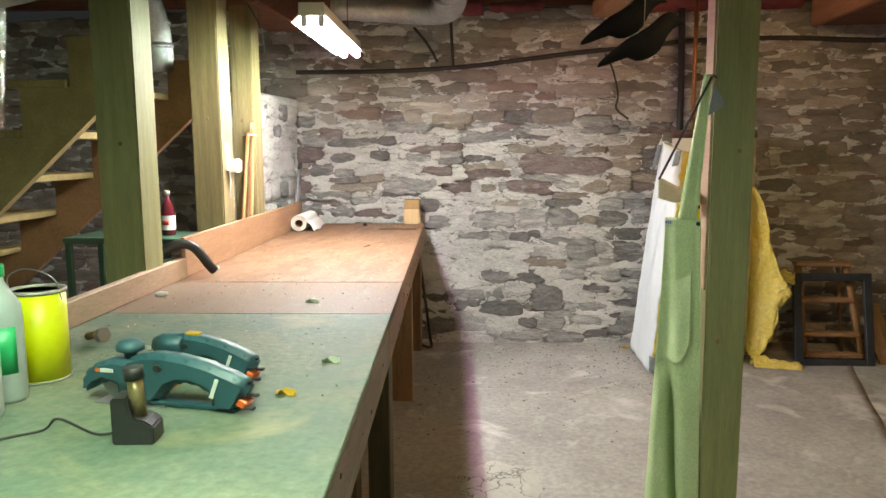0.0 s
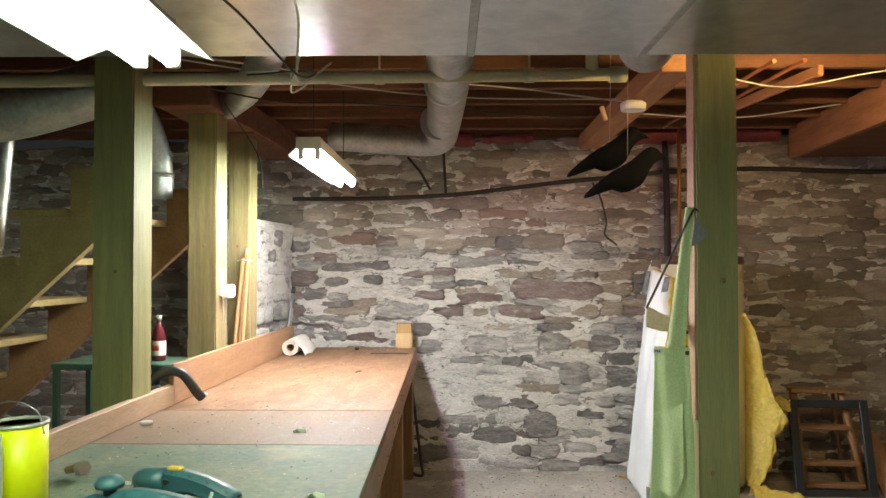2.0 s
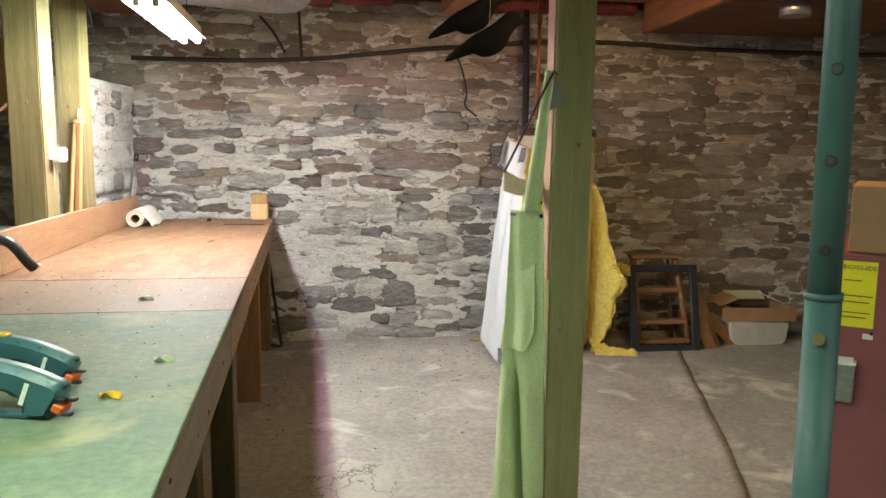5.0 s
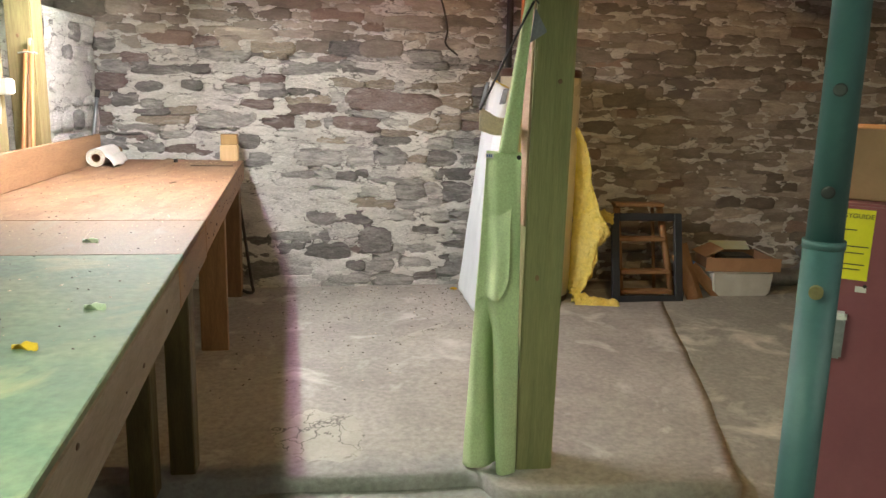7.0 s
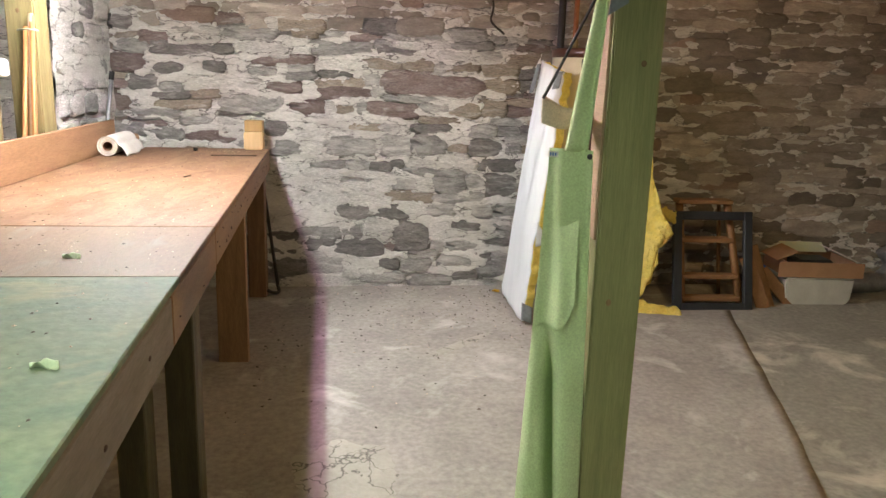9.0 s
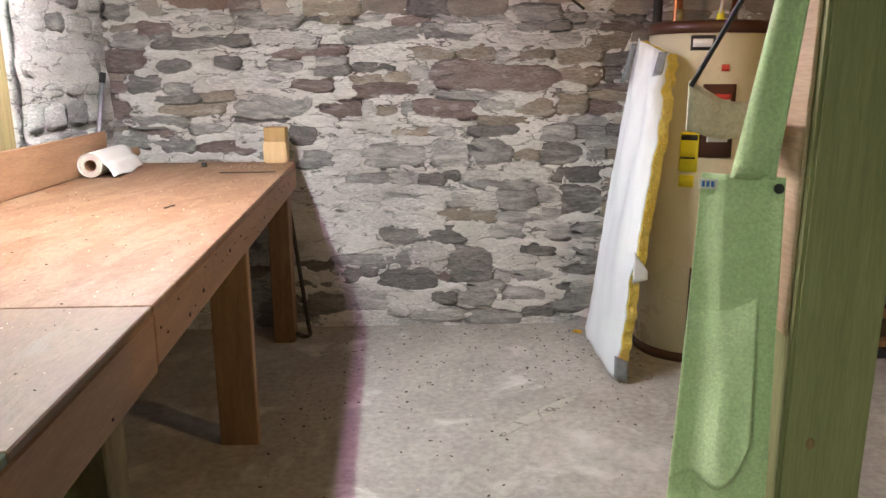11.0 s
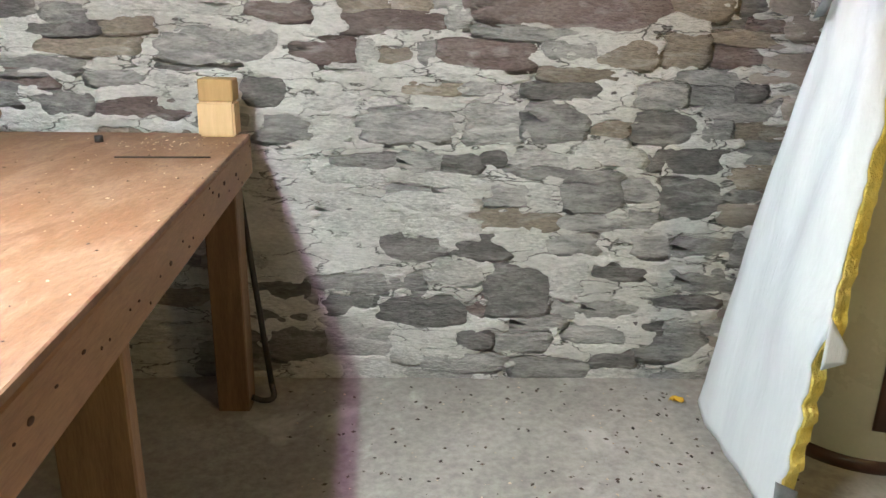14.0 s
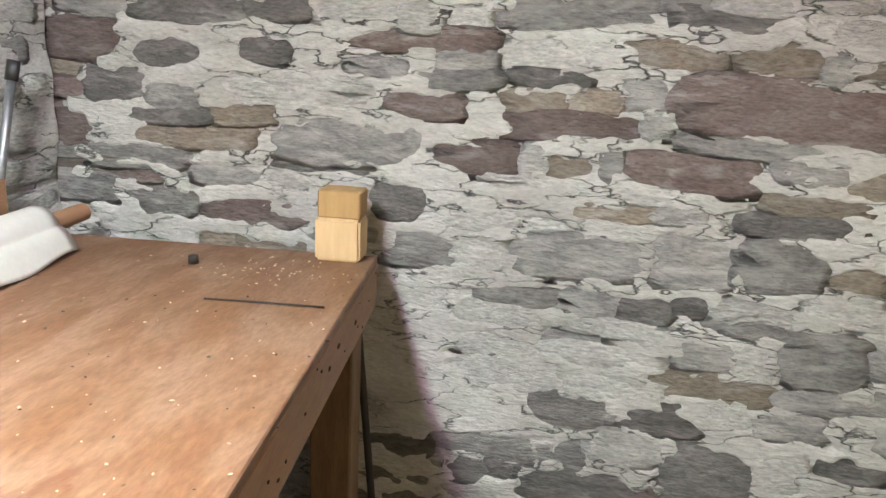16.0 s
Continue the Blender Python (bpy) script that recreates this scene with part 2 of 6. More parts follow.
CLOTH_IN = mat("beige_canvas_strap", (0.74, 0.64, 0.50), (0.68, 0.58, 0.45), 0.9, scale=5, fine=160, bump=0.2)
CARD = mat("brown_cardboard", (0.40, 0.23, 0.13), (0.33, 0.19, 0.105), 0.85, scale=6, fine=60, bump=0.08)
BIN = mat("white_tub_plastic", (0.62, 0.62, 0.58), (0.5, 0.5, 0.46), 0.45, scale=5, bump=0.05)
DARKFRAME = mat("dark_painted_frame", (0.02, 0.024, 0.03), (0.035, 0.04, 0.045), 0.4, scale=8, bump=0.1)
LADDERW = mat("ladder_wood", (0.30, 0.165, 0.075), (0.225, 0.12, 0.055), 0.6, scale=5, bump=0.1)
TOOL = mat("teal_tool_plastic", (0.022, 0.075, 0.092), (0.03, 0.092, 0.11), 0.42, scale=8, fine=120, bump=0.08, spot=(0.16, 0.2, 0.2), spot_scale=10, spot_at=0.72)
ORANGE = mat("orange_plastic", (0.85, 0.16, 0.02), (0.75, 0.13, 0.02), 0.4, scale=8, bump=0.0)
BLACK = mat("black_plastic", (0.018, 0.018, 0.018), (0.028, 0.028, 0.028), 0.45, scale=10, fine=90, bump=0.1)
BRASS = mat("dull_brass", (0.30, 0.24, 0.12), (0.22, 0.17, 0.08), 0.5, 0.6, scale=10, bump=0.1)
CANY = mat("yellow_can_label", (0.78, 0.82, 0.01), (0.70, 0.75, 0.01), 0.4, scale=4, bump=0.02)
TIN = mat("tin_lid", (0.55, 0.54, 0.5), (0.4, 0.38, 0.33), 0.5, 0.3, scale=9, bump=0.1)
GREYJUG = mat("grey_jug_plastic", (0.40, 0.46, 0.44), (0.36, 0.42, 0.40), 0.45, scale=6, bump=0.02)
GREENCAP = mat("green_cap", (0.02, 0.42, 0.14), (0.02, 0.36, 0.12), 0.4, scale=6, bump=0.0)
FLUID = mat("milky_jug_plastic", (0.66, 0.72, 0.66), (0.6, 0.67, 0.62), 0.35, scale=4, bump=0.02, trans=0.25)
REDGLASS = mat("red_sauce_glass", (0.10, 0.008, 0.018), (0.08, 0.006, 0.012), 0.1, scale=6, bump=0.0, coat=0.6)
RUBBER = mat("black_hose_rubber", (0.015, 0.016, 0.016), (0.025, 0.026, 0.026), 0.4, scale=12, bump=0.1)
GREENMET = mat("green_painted_metal", (0.07, 0.15, 0.10), (0.05, 0.11, 0.075), 0.45, 0.2, scale=6, bump=0.06)
PINEBLK = mat("pine_block", (0.70, 0.50, 0.28), (0.62, 0.43, 0.23), 0.6, scale=6, fine=60, bump=0.08, stretch=(8, 8, 1))
OAKBLK = mat("darker_block", (0.45, 0.29, 0.12), (0.38, 0.24, 0.10), 0.6, scale=6, fine=60, bump=0.08, stretch=(8, 8, 1))
STICK = mat("orange_stick_wood", (0.50, 0.22, 0.08), (0.40, 0.17, 0.06), 0.55, scale=5, bump=0.08, stretch=(8, 8, 0.8))
DEBRIS = mat("dark_debris", (0.05, 0.04, 0.035), (0.12, 0.09, 0.07), 0.9, scale=30, bump=0.0, island=0.6)
DEBRIS_DARK = mat("dark_knot_wood", (0.045, 0.022, 0.012), (0.07, 0.032, 0.018), 0.8, scale=30, bump=0.0)
SAWDUST = mat("pale_chips", (0.66, 0.55, 0.42), (0.55, 0.42, 0.3), 0.9, scale=30, bump=0.0, island=0.3)
GREENLEAF = mat("crumpled_green_scrap", (0.62, 0.70, 0.56), (0.66, 0.70, 0.5), 0.8, scale=30, bump=0.0)
LEAFY = mat("yellow_scrap", (0.75, 0.45, 0.03), (0.6, 0.35, 0.03), 0.7, scale=20, bump=0.0)
G_TUBE = glow("green_white_tube", (0.80, 1.0, 0.80), TUBE_GREEN)
W_TUBE = glow("cool_white_tube", (0.84, 1.0, 0.90), TUBE_WHITE)
W2_TUBE = glow("neutral_white_tube", (0.97, 1.0, 0.93), 45.0)
P_TUBE = glow("pink_plant_tube", (1.0, 0.52, 0.98), TUBE_PINK)
BULBM = glow("warm_bulb", (1.0, 0.66, 0.29), BULB)


# ---- mesh helpers ----
def box(sx, sy, sz, at=(0, 0, 0), bev=0.0, rot=None, bm=None, seg=1):
    """A box centred on at; bevelled edges."""
    b = bmesh.new()
    bmesh.ops.create_cube(b, size=1.0)
    bmesh.ops.scale(b, vec=(sx, sy, sz), verts=b.verts)
    if bev:
        bmesh.ops.bevel(b, geom=b.edges[:], offset=bev, segments=seg, affect="EDGES")
    if rot is not None:
        bmesh.ops.transform(b, matrix=rot, verts=b.verts)
    bmesh.ops.translate(b, vec=at, verts=b.verts)
    return join(bm, b)


def join(bm, b):
    if bm is None:
        return b
    me = bpy.data.meshes.new("tmp")
    b.to_mesh(me)
    bm.from_mesh(me)
    bpy.data.meshes.remove(me)
    b.free()
    return bm


def board(p, q, width, z0, z1, bev=0.003, bm=None, side=0.0):
    """A box along the plan line p to q; side shifts it to the line's left by that share of its width."""
    d = Vector((q[0] - p[0], q[1] - p[1], 0))
    b = box(d.length, width, z1 - z0, bev=bev)
    a = math.atan2(d.y, d.x)
    off = Vector((-math.sin(a), math.cos(a), 0)) * width * side
    bmesh.ops.transform(b, matrix=Matrix.Translation(Vector(((p[0] + q[0]) / 2, (p[1] + q[1]) / 2, (z0 + z1) / 2)) + off) @ Matrix.Rotation(a, 4, "Z"), verts=b.verts)
    return join(bm, b)


def tube(pts, r, seg=10, bm=None, caps=True, radii=None):
    """A round section swept along points."""
    b = bmesh.new()
    pts = [Vector(p) for p in pts]
    rings, up = [], None
    for i, p in enumerate(pts):
        d = (pts[min(i + 1, len(pts) - 1)] - pts[max(i - 1, 0)]).normalized()
        if up is None:
            up = d.orthogonal().normalized()
        up = (up - d * up.dot(d)).normalized()
        sd = d.cross(up)
        rr = radii[i] if radii else r
        rings.append([b.verts.new(p + (up * math.cos(k * math.tau / seg) + sd * math.sin(k * math.tau / seg)) * rr) for k in range(seg)])
    for u, v in zip(rings, rings[1:]):
        for k in range(seg):
            f = b.faces.new((u[k], u[(k + 1) % seg], v[(k + 1) % seg], v[k]))
            f.smooth = True
    if caps:
        b.faces.new(rings[0][::-1])
        b.faces.new(rings[-1])
    bmesh.ops.recalc_face_normals(b, faces=b.faces)
    return join(bm, b)


def lathe(profile, at=(0, 0, 0), seg=24, bm=None, sx=1.0, sy=1.0, smooth=True):
    """A turned shape about z from (radius, height) pairs."""
    b = bmesh.new()
    rings = [[b.verts.new((max(r, 1e-4) * math.cos(k * math.tau / seg) * sx, max(r, 1e-4) * math.sin(k * math.tau / seg) * sy, z)) for k in range(seg)] for r, z in profile]
    for u, v in zip(rings, rings[1:]):
        for k in range(seg):
            b.faces.new((u[k], u[(k + 1) % seg], v[(k + 1) % seg], v[k])).smooth = smooth
    b.faces.new(rings[0][::-1])
    b.faces.new(rings[-1])
    bmesh.ops.recalc_face_normals(b, faces=b.faces)
    bmesh.ops.translate(b, vec=at, verts=b.verts)
    return join(bm, b)


def prism(outline, depth, m=None, bev=0.0, bm=None):
    """An outline in x and z, given thickness along y (centred)."""
    b = bmesh.new()
    vs = [b.verts.new((x, -depth / 2, z)) for x, z in outline]
    f = b.faces.new(vs)
    e = bmesh.ops.extrude_face_region(b, geom=[f])
    bmesh.ops.translate(b, vec=(0, depth, 0), verts=[g for g in e["geom"] if isinstance(g, bmesh.types.BMVert)])
    bmesh.ops.recalc_face_normals(b, faces=b.faces)
    if bev:
        bmesh.ops.bevel(b, geom=b.edges[:], offset=bev, segments=2, affect="EDGES")
    if m is not None:
        bmesh.ops.transform(b, matrix=m, verts=b.verts)
    return join(bm, b)


def sheet(fn, nu, nv, thick=0.0, bm=None, smooth=True, way=None):
    """A surface fn(u, v) with thickness."""
    b = bmesh.new()
    g = [[b.verts.new(fn(i / nu, j / nv)) for j in range(nv + 1)] for i in range(nu + 1)]
    for i in range(nu):
        for j in range(nv):
            b.faces.new((g[i][j], g[i + 1][j], g[i + 1][j + 1], g[i][j + 1])).smooth = smooth
    bmesh.ops.recalc_face_normals(b, faces=b.faces)
    b.normal_update()
    if thick:
        rim = [g[i][0] for i in range(nu)] + [g[nu][j] for j in range(nv)] + [g[i][nv] for i in range(nu, 0, -1)] + [g[0][j] for j in range(nv, 0, -1)]
        back = {v: b.verts.new(v.co + (way if way is not None else -v.normal * thick)) for row in g for v in row}
        for f in b.faces[:]:
            b.faces.new([back[v] for v in reversed(f.verts)]).smooth = smooth
        for p, q in zip(rim, rim[1:] + rim[:1]):
            b.faces.new((p, q, back[q], back[p]))
        bmesh.ops.recalc_face_normals(b, faces=b.faces)
    return join(bm, b)


def bend(pts, n=8):
    """A smooth curve through points."""
    p = [Vector(q) for q in pts]
    p = [2 * p[0] - p[1]] + p + [2 * p[-1] - p[-2]]
    out = []
    for i in range(1, len(p) - 2):
        for k in range(n):
            t = k / n
            out.append(0.5 * (2 * p[i] + (p[i + 1] - p[i - 1]) * t + (2 * p[i - 1] - 5 * p[i] + 4 * p[i + 1] - p[i + 2]) * t * t + (3 * p[i] - p[i - 1] - 3 * p[i + 1] + p[i + 2]) * t ** 3))
    return out + [p[-2]]


def mesh_of(name, bm, material):
    me = bpy.data.meshes.new(name)
    bm.to_mesh(me)
    bm.free()
    me.materials.append(material)
    return me


def part(name, bm, material, parent, label=""):
    ob = new(name, mesh_of(name, bm, material))
    ob.parent = parent
    if label:
        tagged(ob, label)
    return ob


def thing(name, label, category, m=None, group="", kind=""):
    ob = new(name)
    ob.empty_display_size = 0.1
    if m is not None:
        ob.matrix_basis = m
    return tagged(ob, label, category, group, kind)


def single(name, bm, material, label, category, m=None, group="", kind=""):
    ob = new(name, mesh_of(name, bm, material))
    if m is not None:
        ob.matrix_basis = m
    return tagged(ob, label, category, group, kind)


def writing(text, size, m, material, parent, name="lettering"):
    """Flat letters with the built-in font, as a mesh."""
    cu = bpy.data.curves.new("letters", "FONT")
    cu.body, cu.size, cu.align_x, cu.align_y = text, size, "CENTER", "CENTER"
    ob = bpy.data.objects.new("letters", cu)
    scene.collection.objects.link(ob)
    bpy.context.view_layer.update()
    me = bpy.data.meshes.new_from_object(ob.evaluated_get(bpy.context.evaluated_depsgraph_get()))
    bpy.data.objects.remove(ob)
    me.materials.clear()
    me.materials.append(material)
    me.transform(m)
    o = new(name, me)
    o.parent = parent
    return o


# ---- large structure ----
WALL_Y, BATTER, CEIL, SKEW = 6.31, 0.045, 2.78, 5.0


def ground_z(x, y):
    """The slab rises gently to the east and dips at its front."""
    return 0.0192 * (max(-1.2, min(3.2, x)) - 0.3) - 0.03 * max(0.0, min(1.0, (4.4 - y) / 1.0))


def ground_sheet(x0, x1, y0, y1, step, fn, name, material, label):
    nx, ny = int((x1 - x0) / step), int((y1 - y0) / step)
    bm = sheet(lambda u, v: Vector((x0 + (x1 - x0) * u, y0 + (y1 - y0) * v, fn(x0 + (x1 - x0) * u, y0 + (y1 - y0) * v))), nx, ny)
    return single(name, bm, material, label, "floor", kind="structure")


def slab_edge_x(y):
    """The raised slab's right-hand joint, a line across the plan."""
    return 2.112 + (y - 3.25) * 0.267


def low_z(x, y):
    beside = 0.002 + 0.014 * max(0.0, min(1.0, (3.9 - y) / 0.5))
    drop = 0.06 if y < 3.45 or x < slab_edge_x(y) - 0.15 else beside
    return ground_z(x, max(y, 3.4)) - drop + 0.004 * noise.noise((x * 1.1, y * 1.1, 4)) - 0.02 * max(0.0, min(1.0, (3.2 - y) / 2))


ground_sheet(-4.4, 5.6, -2.6, 6.5, 0.1, low_z, "floor", CONCRETE_LOW, "damp stained grey concrete basement floor with pale blotches")


def slab():
    """Raised slab with a broken front edge."""
    def fn(u, v):
        xr = slab_edge_x(3.30 + 3.15 * v)
        x = -4.3 + (xr + 4.3) * u
        front = 3.45 - 0.165 * max(0.0, min(1.0, (x - 1.10) / 0.08))
        y = front + (6.45 - front) * v
        x += 0.015 * noise.noise((y * 4, 1.5, 0)) * u ** 20
        if v == 0:
            y += 0.03 * noise.noise((x * 2.5, 7.7, 0)) + 0.012 * noise.noise((x * 11, 3.3, 0))
        return Vector((x, y, ground_z(x, y) + 0.004 * noise.noise((x * 1.1, y * 1.1, 4)) + 0.0015 * noise.noise((x * 9, y * 9, 2))))
    bm = sheet(fn, 120, 56)
    lip = [e for e in bm.edges if e.is_boundary]
    g = bmesh.ops.extrude_edge_only(bm, edges=lip)
    bmesh.ops.translate(bm, vec=(0, 0, -0.12), verts=[v for v in g["geom"] if isinstance(v, bmesh.types.BMVert)])
    single("floor_slab", bm, CONCRETE, "raised grey concrete slab with chipped front edge and white scuffs", "floor", kind="structure")


slab()


def floor_patch(cx, cy, rx, ry, turn, label, seed, material):
    """Thin rough-edged skim of cement on the slab."""
    def fn(u, v):
        a = v * math.tau
        rr = u * (1 + 0.35 * noise.noise((math.cos(a) * 1.6, math.sin(a) * 1.6, seed)) + 0.12 * noise.noise((math.cos(a) * 6, math.sin(a) * 6, seed)))
        p, q = rx * rr * math.cos(a), ry * rr * math.sin(a)
        x, y = cx + p * math.cos(turn) - q * math.sin(turn), cy + p * math.sin(turn) + q * math.cos(turn)
        return Vector((x, y, ground_z(x, y) + 0.007 - 0.006 * u ** 6))
    single("floor_patch", sheet(fn, 8, 64), material, label, "floor patch", kind="structure")


PATCH = mat("pale_cement_skim", (0.47, 0.45, 0.40), (0.38, 0.36, 0.32), 0.9, scale=3, fine=40, bump=0.4, grain_amount=0.08, cracks=5.0)
floor_patch(0.455, 3.83, 0.20, 0.24, 0.3, "pale crumbly cement patch on the slab", 3, PATCH)
floor_patch(1.0, 5.13, 0.27, 0.035, 0.78, "thin pale plaster smear on the slab", 5, PATCH)


def wall_box(name, sx, sy, sz, at, label, material=MORTAR):
    return single(name, box(sx, sy, sz, at), material, label, "wall", kind="structure")


wall_box("wall_west", 0.3, 9.4, 3.0, (-4.4, 1.9, 1.4), "dim rough stone basement side wall behind the stairs", STONE_REST)
wall_box("wall_east", 0.3, 9.4, 3.0, (5.6, 1.9, 1.4), "dim rough stone basement side wall", STONE_REST)
wall_box("wall_south", 10.3, 0.3, 3.0, (0.6, -2.6, 1.4), "dim rough stone basement wall", STONE_REST)
single("ceiling", box(10.4, 9.4, 0.05, (0.6, 1.9, CEIL + 0.025)), SUBFLOOR, "dark reddish wooden subfloor boards of the storey above", "ceiling", kind="structure")


def joists():
    for k in range(-14, 9):
        bm = box(9.6, 0.045, 0.215, (0.2, k * 0.42, CEIL - 0.1085), 0.004)
        bmesh.ops.transform(bm, matrix=pose(0.4, 3.05, 0, 0, 0, SKEW), verts=bm.verts)
        single("ceiling_joist", bm, JOIST, "dark red-brown rough wooden ceiling joist", "joist", group="ceiling joists", kind="structure")


joists()


def mortar_lump(x, z):
    return 0.009 * noise.noise((x * 7, z * 10, 8)) + 0.007 * noise.noise((x * 17, z * 26, 2)) + 0.004 * noise.noise((x * 38, z * 52, 4))


def wall_base(x, z):
    """The mean depth of the north wall's face."""
    return WALL_Y + BATTER * z + 0.014 * noise.noise((x * 1.7, z * 1.7, 5)) - 0.002


def north_wall():
    """Mortar face of the rubble wall: raised and lumpy between the stones, sunk behind each of them."""
    x0, x1, z0, z1 = -4.3, 5.5, -0.1, 2.53
    xs = np.concatenate([np.linspace(x0, -1.3, 130, endpoint=False), np.linspace(-1.3, 1.75, 560, endpoint=False), np.linspace(1.75, 4.3, 230, endpoint=False), np.linspace(4.3, x1, 31)])
    zs = np.concatenate([np.linspace(z0, 1.75, 336, endpoint=False), np.linspace(1.75, z1, 91)])
    nx, nz = len(xs) - 1, len(zs) - 1
    X, Z = np.meshgrid(xs, zs, indexing="ij")
    flat = [(x, z) for x in xs.tolist() for z in zs.tolist()]
    lump = np.array([mortar_lump(x, z) for x, z in flat]).reshape(X.shape)
    wx = np.array([0.026 * noise.noise((x * 9, z * 17, 21)) + 0.012 * noise.noise((x * 30, z * 44, 23)) for x, z in flat]).reshape(X.shape)
    wz = np.array([0.014 * noise.noise((x * 7, z * 13, 31)) + 0.008 * noise.noise((x * 26, z * 40, 33)) for x, z in flat]).reshape(X.shape)
    smear = np.array([0.020 * noise.noise((x * 4.5, z * 10, 41)) + 0.014 * noise.noise((x * 13, z * 27, 43)) for x, z in flat]).reshape(X.shape)
    gap = np.array([noise.noise((x * 3.5, z * 6, 51)) + 0.6 * noise.noise((x * 12, z * 18, 53)) for x, z in flat]).reshape(X.shape)
    bare, groove = np.zeros(X.shape), np.zeros(X.shape)
    for cx, cz, w, h, tone, proud, tilt, k in LAID:
        i0, i1 = np.searchsorted(xs, (cx - w / 2 - 0.05, cx + w / 2 + 0.05))
        j0, j1 = np.searchsorted(zs, (cz - h / 2 - 0.04, cz + h / 2 + 0.04))
        win = (slice(i0, i1), slice(j0, j1))
        dx, dz = X[win] + wx[win] - cx, Z[win] + wz[win] - cz
        c, s_ = math.cos(radians(tilt)), math.sin(radians(tilt))
        u, v = (dx * c - dz * s_) / (w / 2), (dz * c + dx * s_) / (h / 2)
        wedge, lean = 0.38 * math.sin(k * 2.4 + cx * 9), 0.2 * math.sin(k * 1.7 + cz * 11)
        u, v = np.abs(u + lean * v) / (1 + 0.15 * np.clip(v, -1, 1) * lean), np.abs(v) / (1 + wedge * np.clip(u, -1.2, 1.2))
        p = 3.2 + 0.5 * k
        inside = (1 - (u ** p + v ** p) ** (1 / p)) * min(w, h) / 2 - (0.004 if tone == "pale" else -0.002) - 0.06 * min(h, 0.12) + smear[win] - 0.3 * abs(smear[win])
        groove[win] = np.maximum(groove[win], np.exp(-((inside + 0.006) / 0.0045) ** 2))
        bare[win] = np.maximum(bare[win], np.clip((inside + 0.008) / 0.020, 0, 1))
    bare = bare * bare * (3 - 2 * bare)
    out = (0.006 + 0.7 * lump) * (1 - bare) - 0.018 * bare - 0.022 * groove * np.clip(gap * 2.5 + 0.25, 0, 1)
    verts = [(x, wall_base(x, z) - o, z) for (x, z), o in zip(flat, out.ravel().tolist())]
    faces = [(i * (nz + 1) + j, (i + 1) * (nz + 1) + j, (i + 1) * (nz + 1) + j + 1, i * (nz + 1) + j + 1) for i in range(nx) for j in range(nz)]
    k = len(verts)
    verts += [(x0, 6.8, z0), (x1, 6.8, z0), (x1, 6.8, z1), (x0, 6.8, z1)]
    faces += [(k, k + 3, k + 2, k + 1)]
    top = [i * (nz + 1) + nz for i in range(nx + 1)]
    faces.append(tuple(top) + (k + 2, k + 3))
    me = bpy.data.meshes.new("wall_north")
    me.from_pydata(verts, [], faces)
    me.materials.append(MORTAR)
    me.polygons.foreach_set("use_smooth", [True] * len(faces))
    ob = new("wall_north", me)
    return tagged(ob, "old rubble stone foundation wall with pale smeared mortar", "wall", kind="structure")


def stone_shape(seed, n=15, square=0.9):
    """An irregular slab of unit width and height with a split, uneven face towards -y; returns vertices and faces."""
    rg = random.Random(seed)
    ang = sorted((k + rg.uniform(-0.3, 0.3)) * math.tau / n for k in range(n))
    rim = []
    for a in ang:
        c, s = math.cos(a), math.sin(a)
        p = (abs(c) ** 6 + abs(s) ** 6) ** (-1 / 6) * square + (1 - square)
        r = 0.52 * p * rg.uniform(0.95, 1.03)
        rim.append((c * r, s * r))
    v = [(x * 1.03, 0.035, z * 1.03) for x, z in rim]
    v += [(x, 0.006 - rg.uniform(0, 0.004), z) for x, z in rim]
    v += [(x * 0.80 + rg.uniform(-0.05, 0.05), 0.002 - rg.uniform(0, 0.007), z * 0.74 + rg.uniform(-0.07, 0.07)) for x, z in rim]
    v.append((rg.uniform(-0.15, 0.15), 0.001 - rg.uniform(0, 0.007), rg.uniform(-0.15, 0.15)))
    f = []
    for ring in (0, 1):
        for k in range(n):
            a, b = ring * n + k, ring * n + (k + 1) % n
            f.append((a, b, b + n, a + n))
    for k in range(n):
        f.append((2 * n + k, 2 * n + (k + 1) % n, 3 * n))
    return v, f


def stone_mesh(seed, material, square=0.6):
    v, f = stone_shape(seed, 15, square)
    me = bpy.data.meshes.new("stone")
    me.from_pydata(v, [], [q[::-1] for q in f])
    me.materials.append(material)
    me.polygons.foreach_set("use_smooth", [True for q in f])
    return me


STONES = {k: [stone_mesh(100 * i + j, m, 0.8 + 0.025 * j) for j in range(8)] for i, (k, m) in enumerate(ST.items())}
LAID, TAKEN, NAMED = [], [], 0


def lay(x, z, w, h, tone, proud=0.0, tilt=None, rg=random.Random(5)):
    """Notes one stone of the north wall: its middle, its width and height of face, its kind."""
    LAID.append((x, z, w, h, tone, proud, rg.uniform(-3, 3) if tilt is None else tilt, rg.randrange(8)))
    TAKEN.append((x - w / 2, x + w / 2, z - h / 2, z + h / 2))


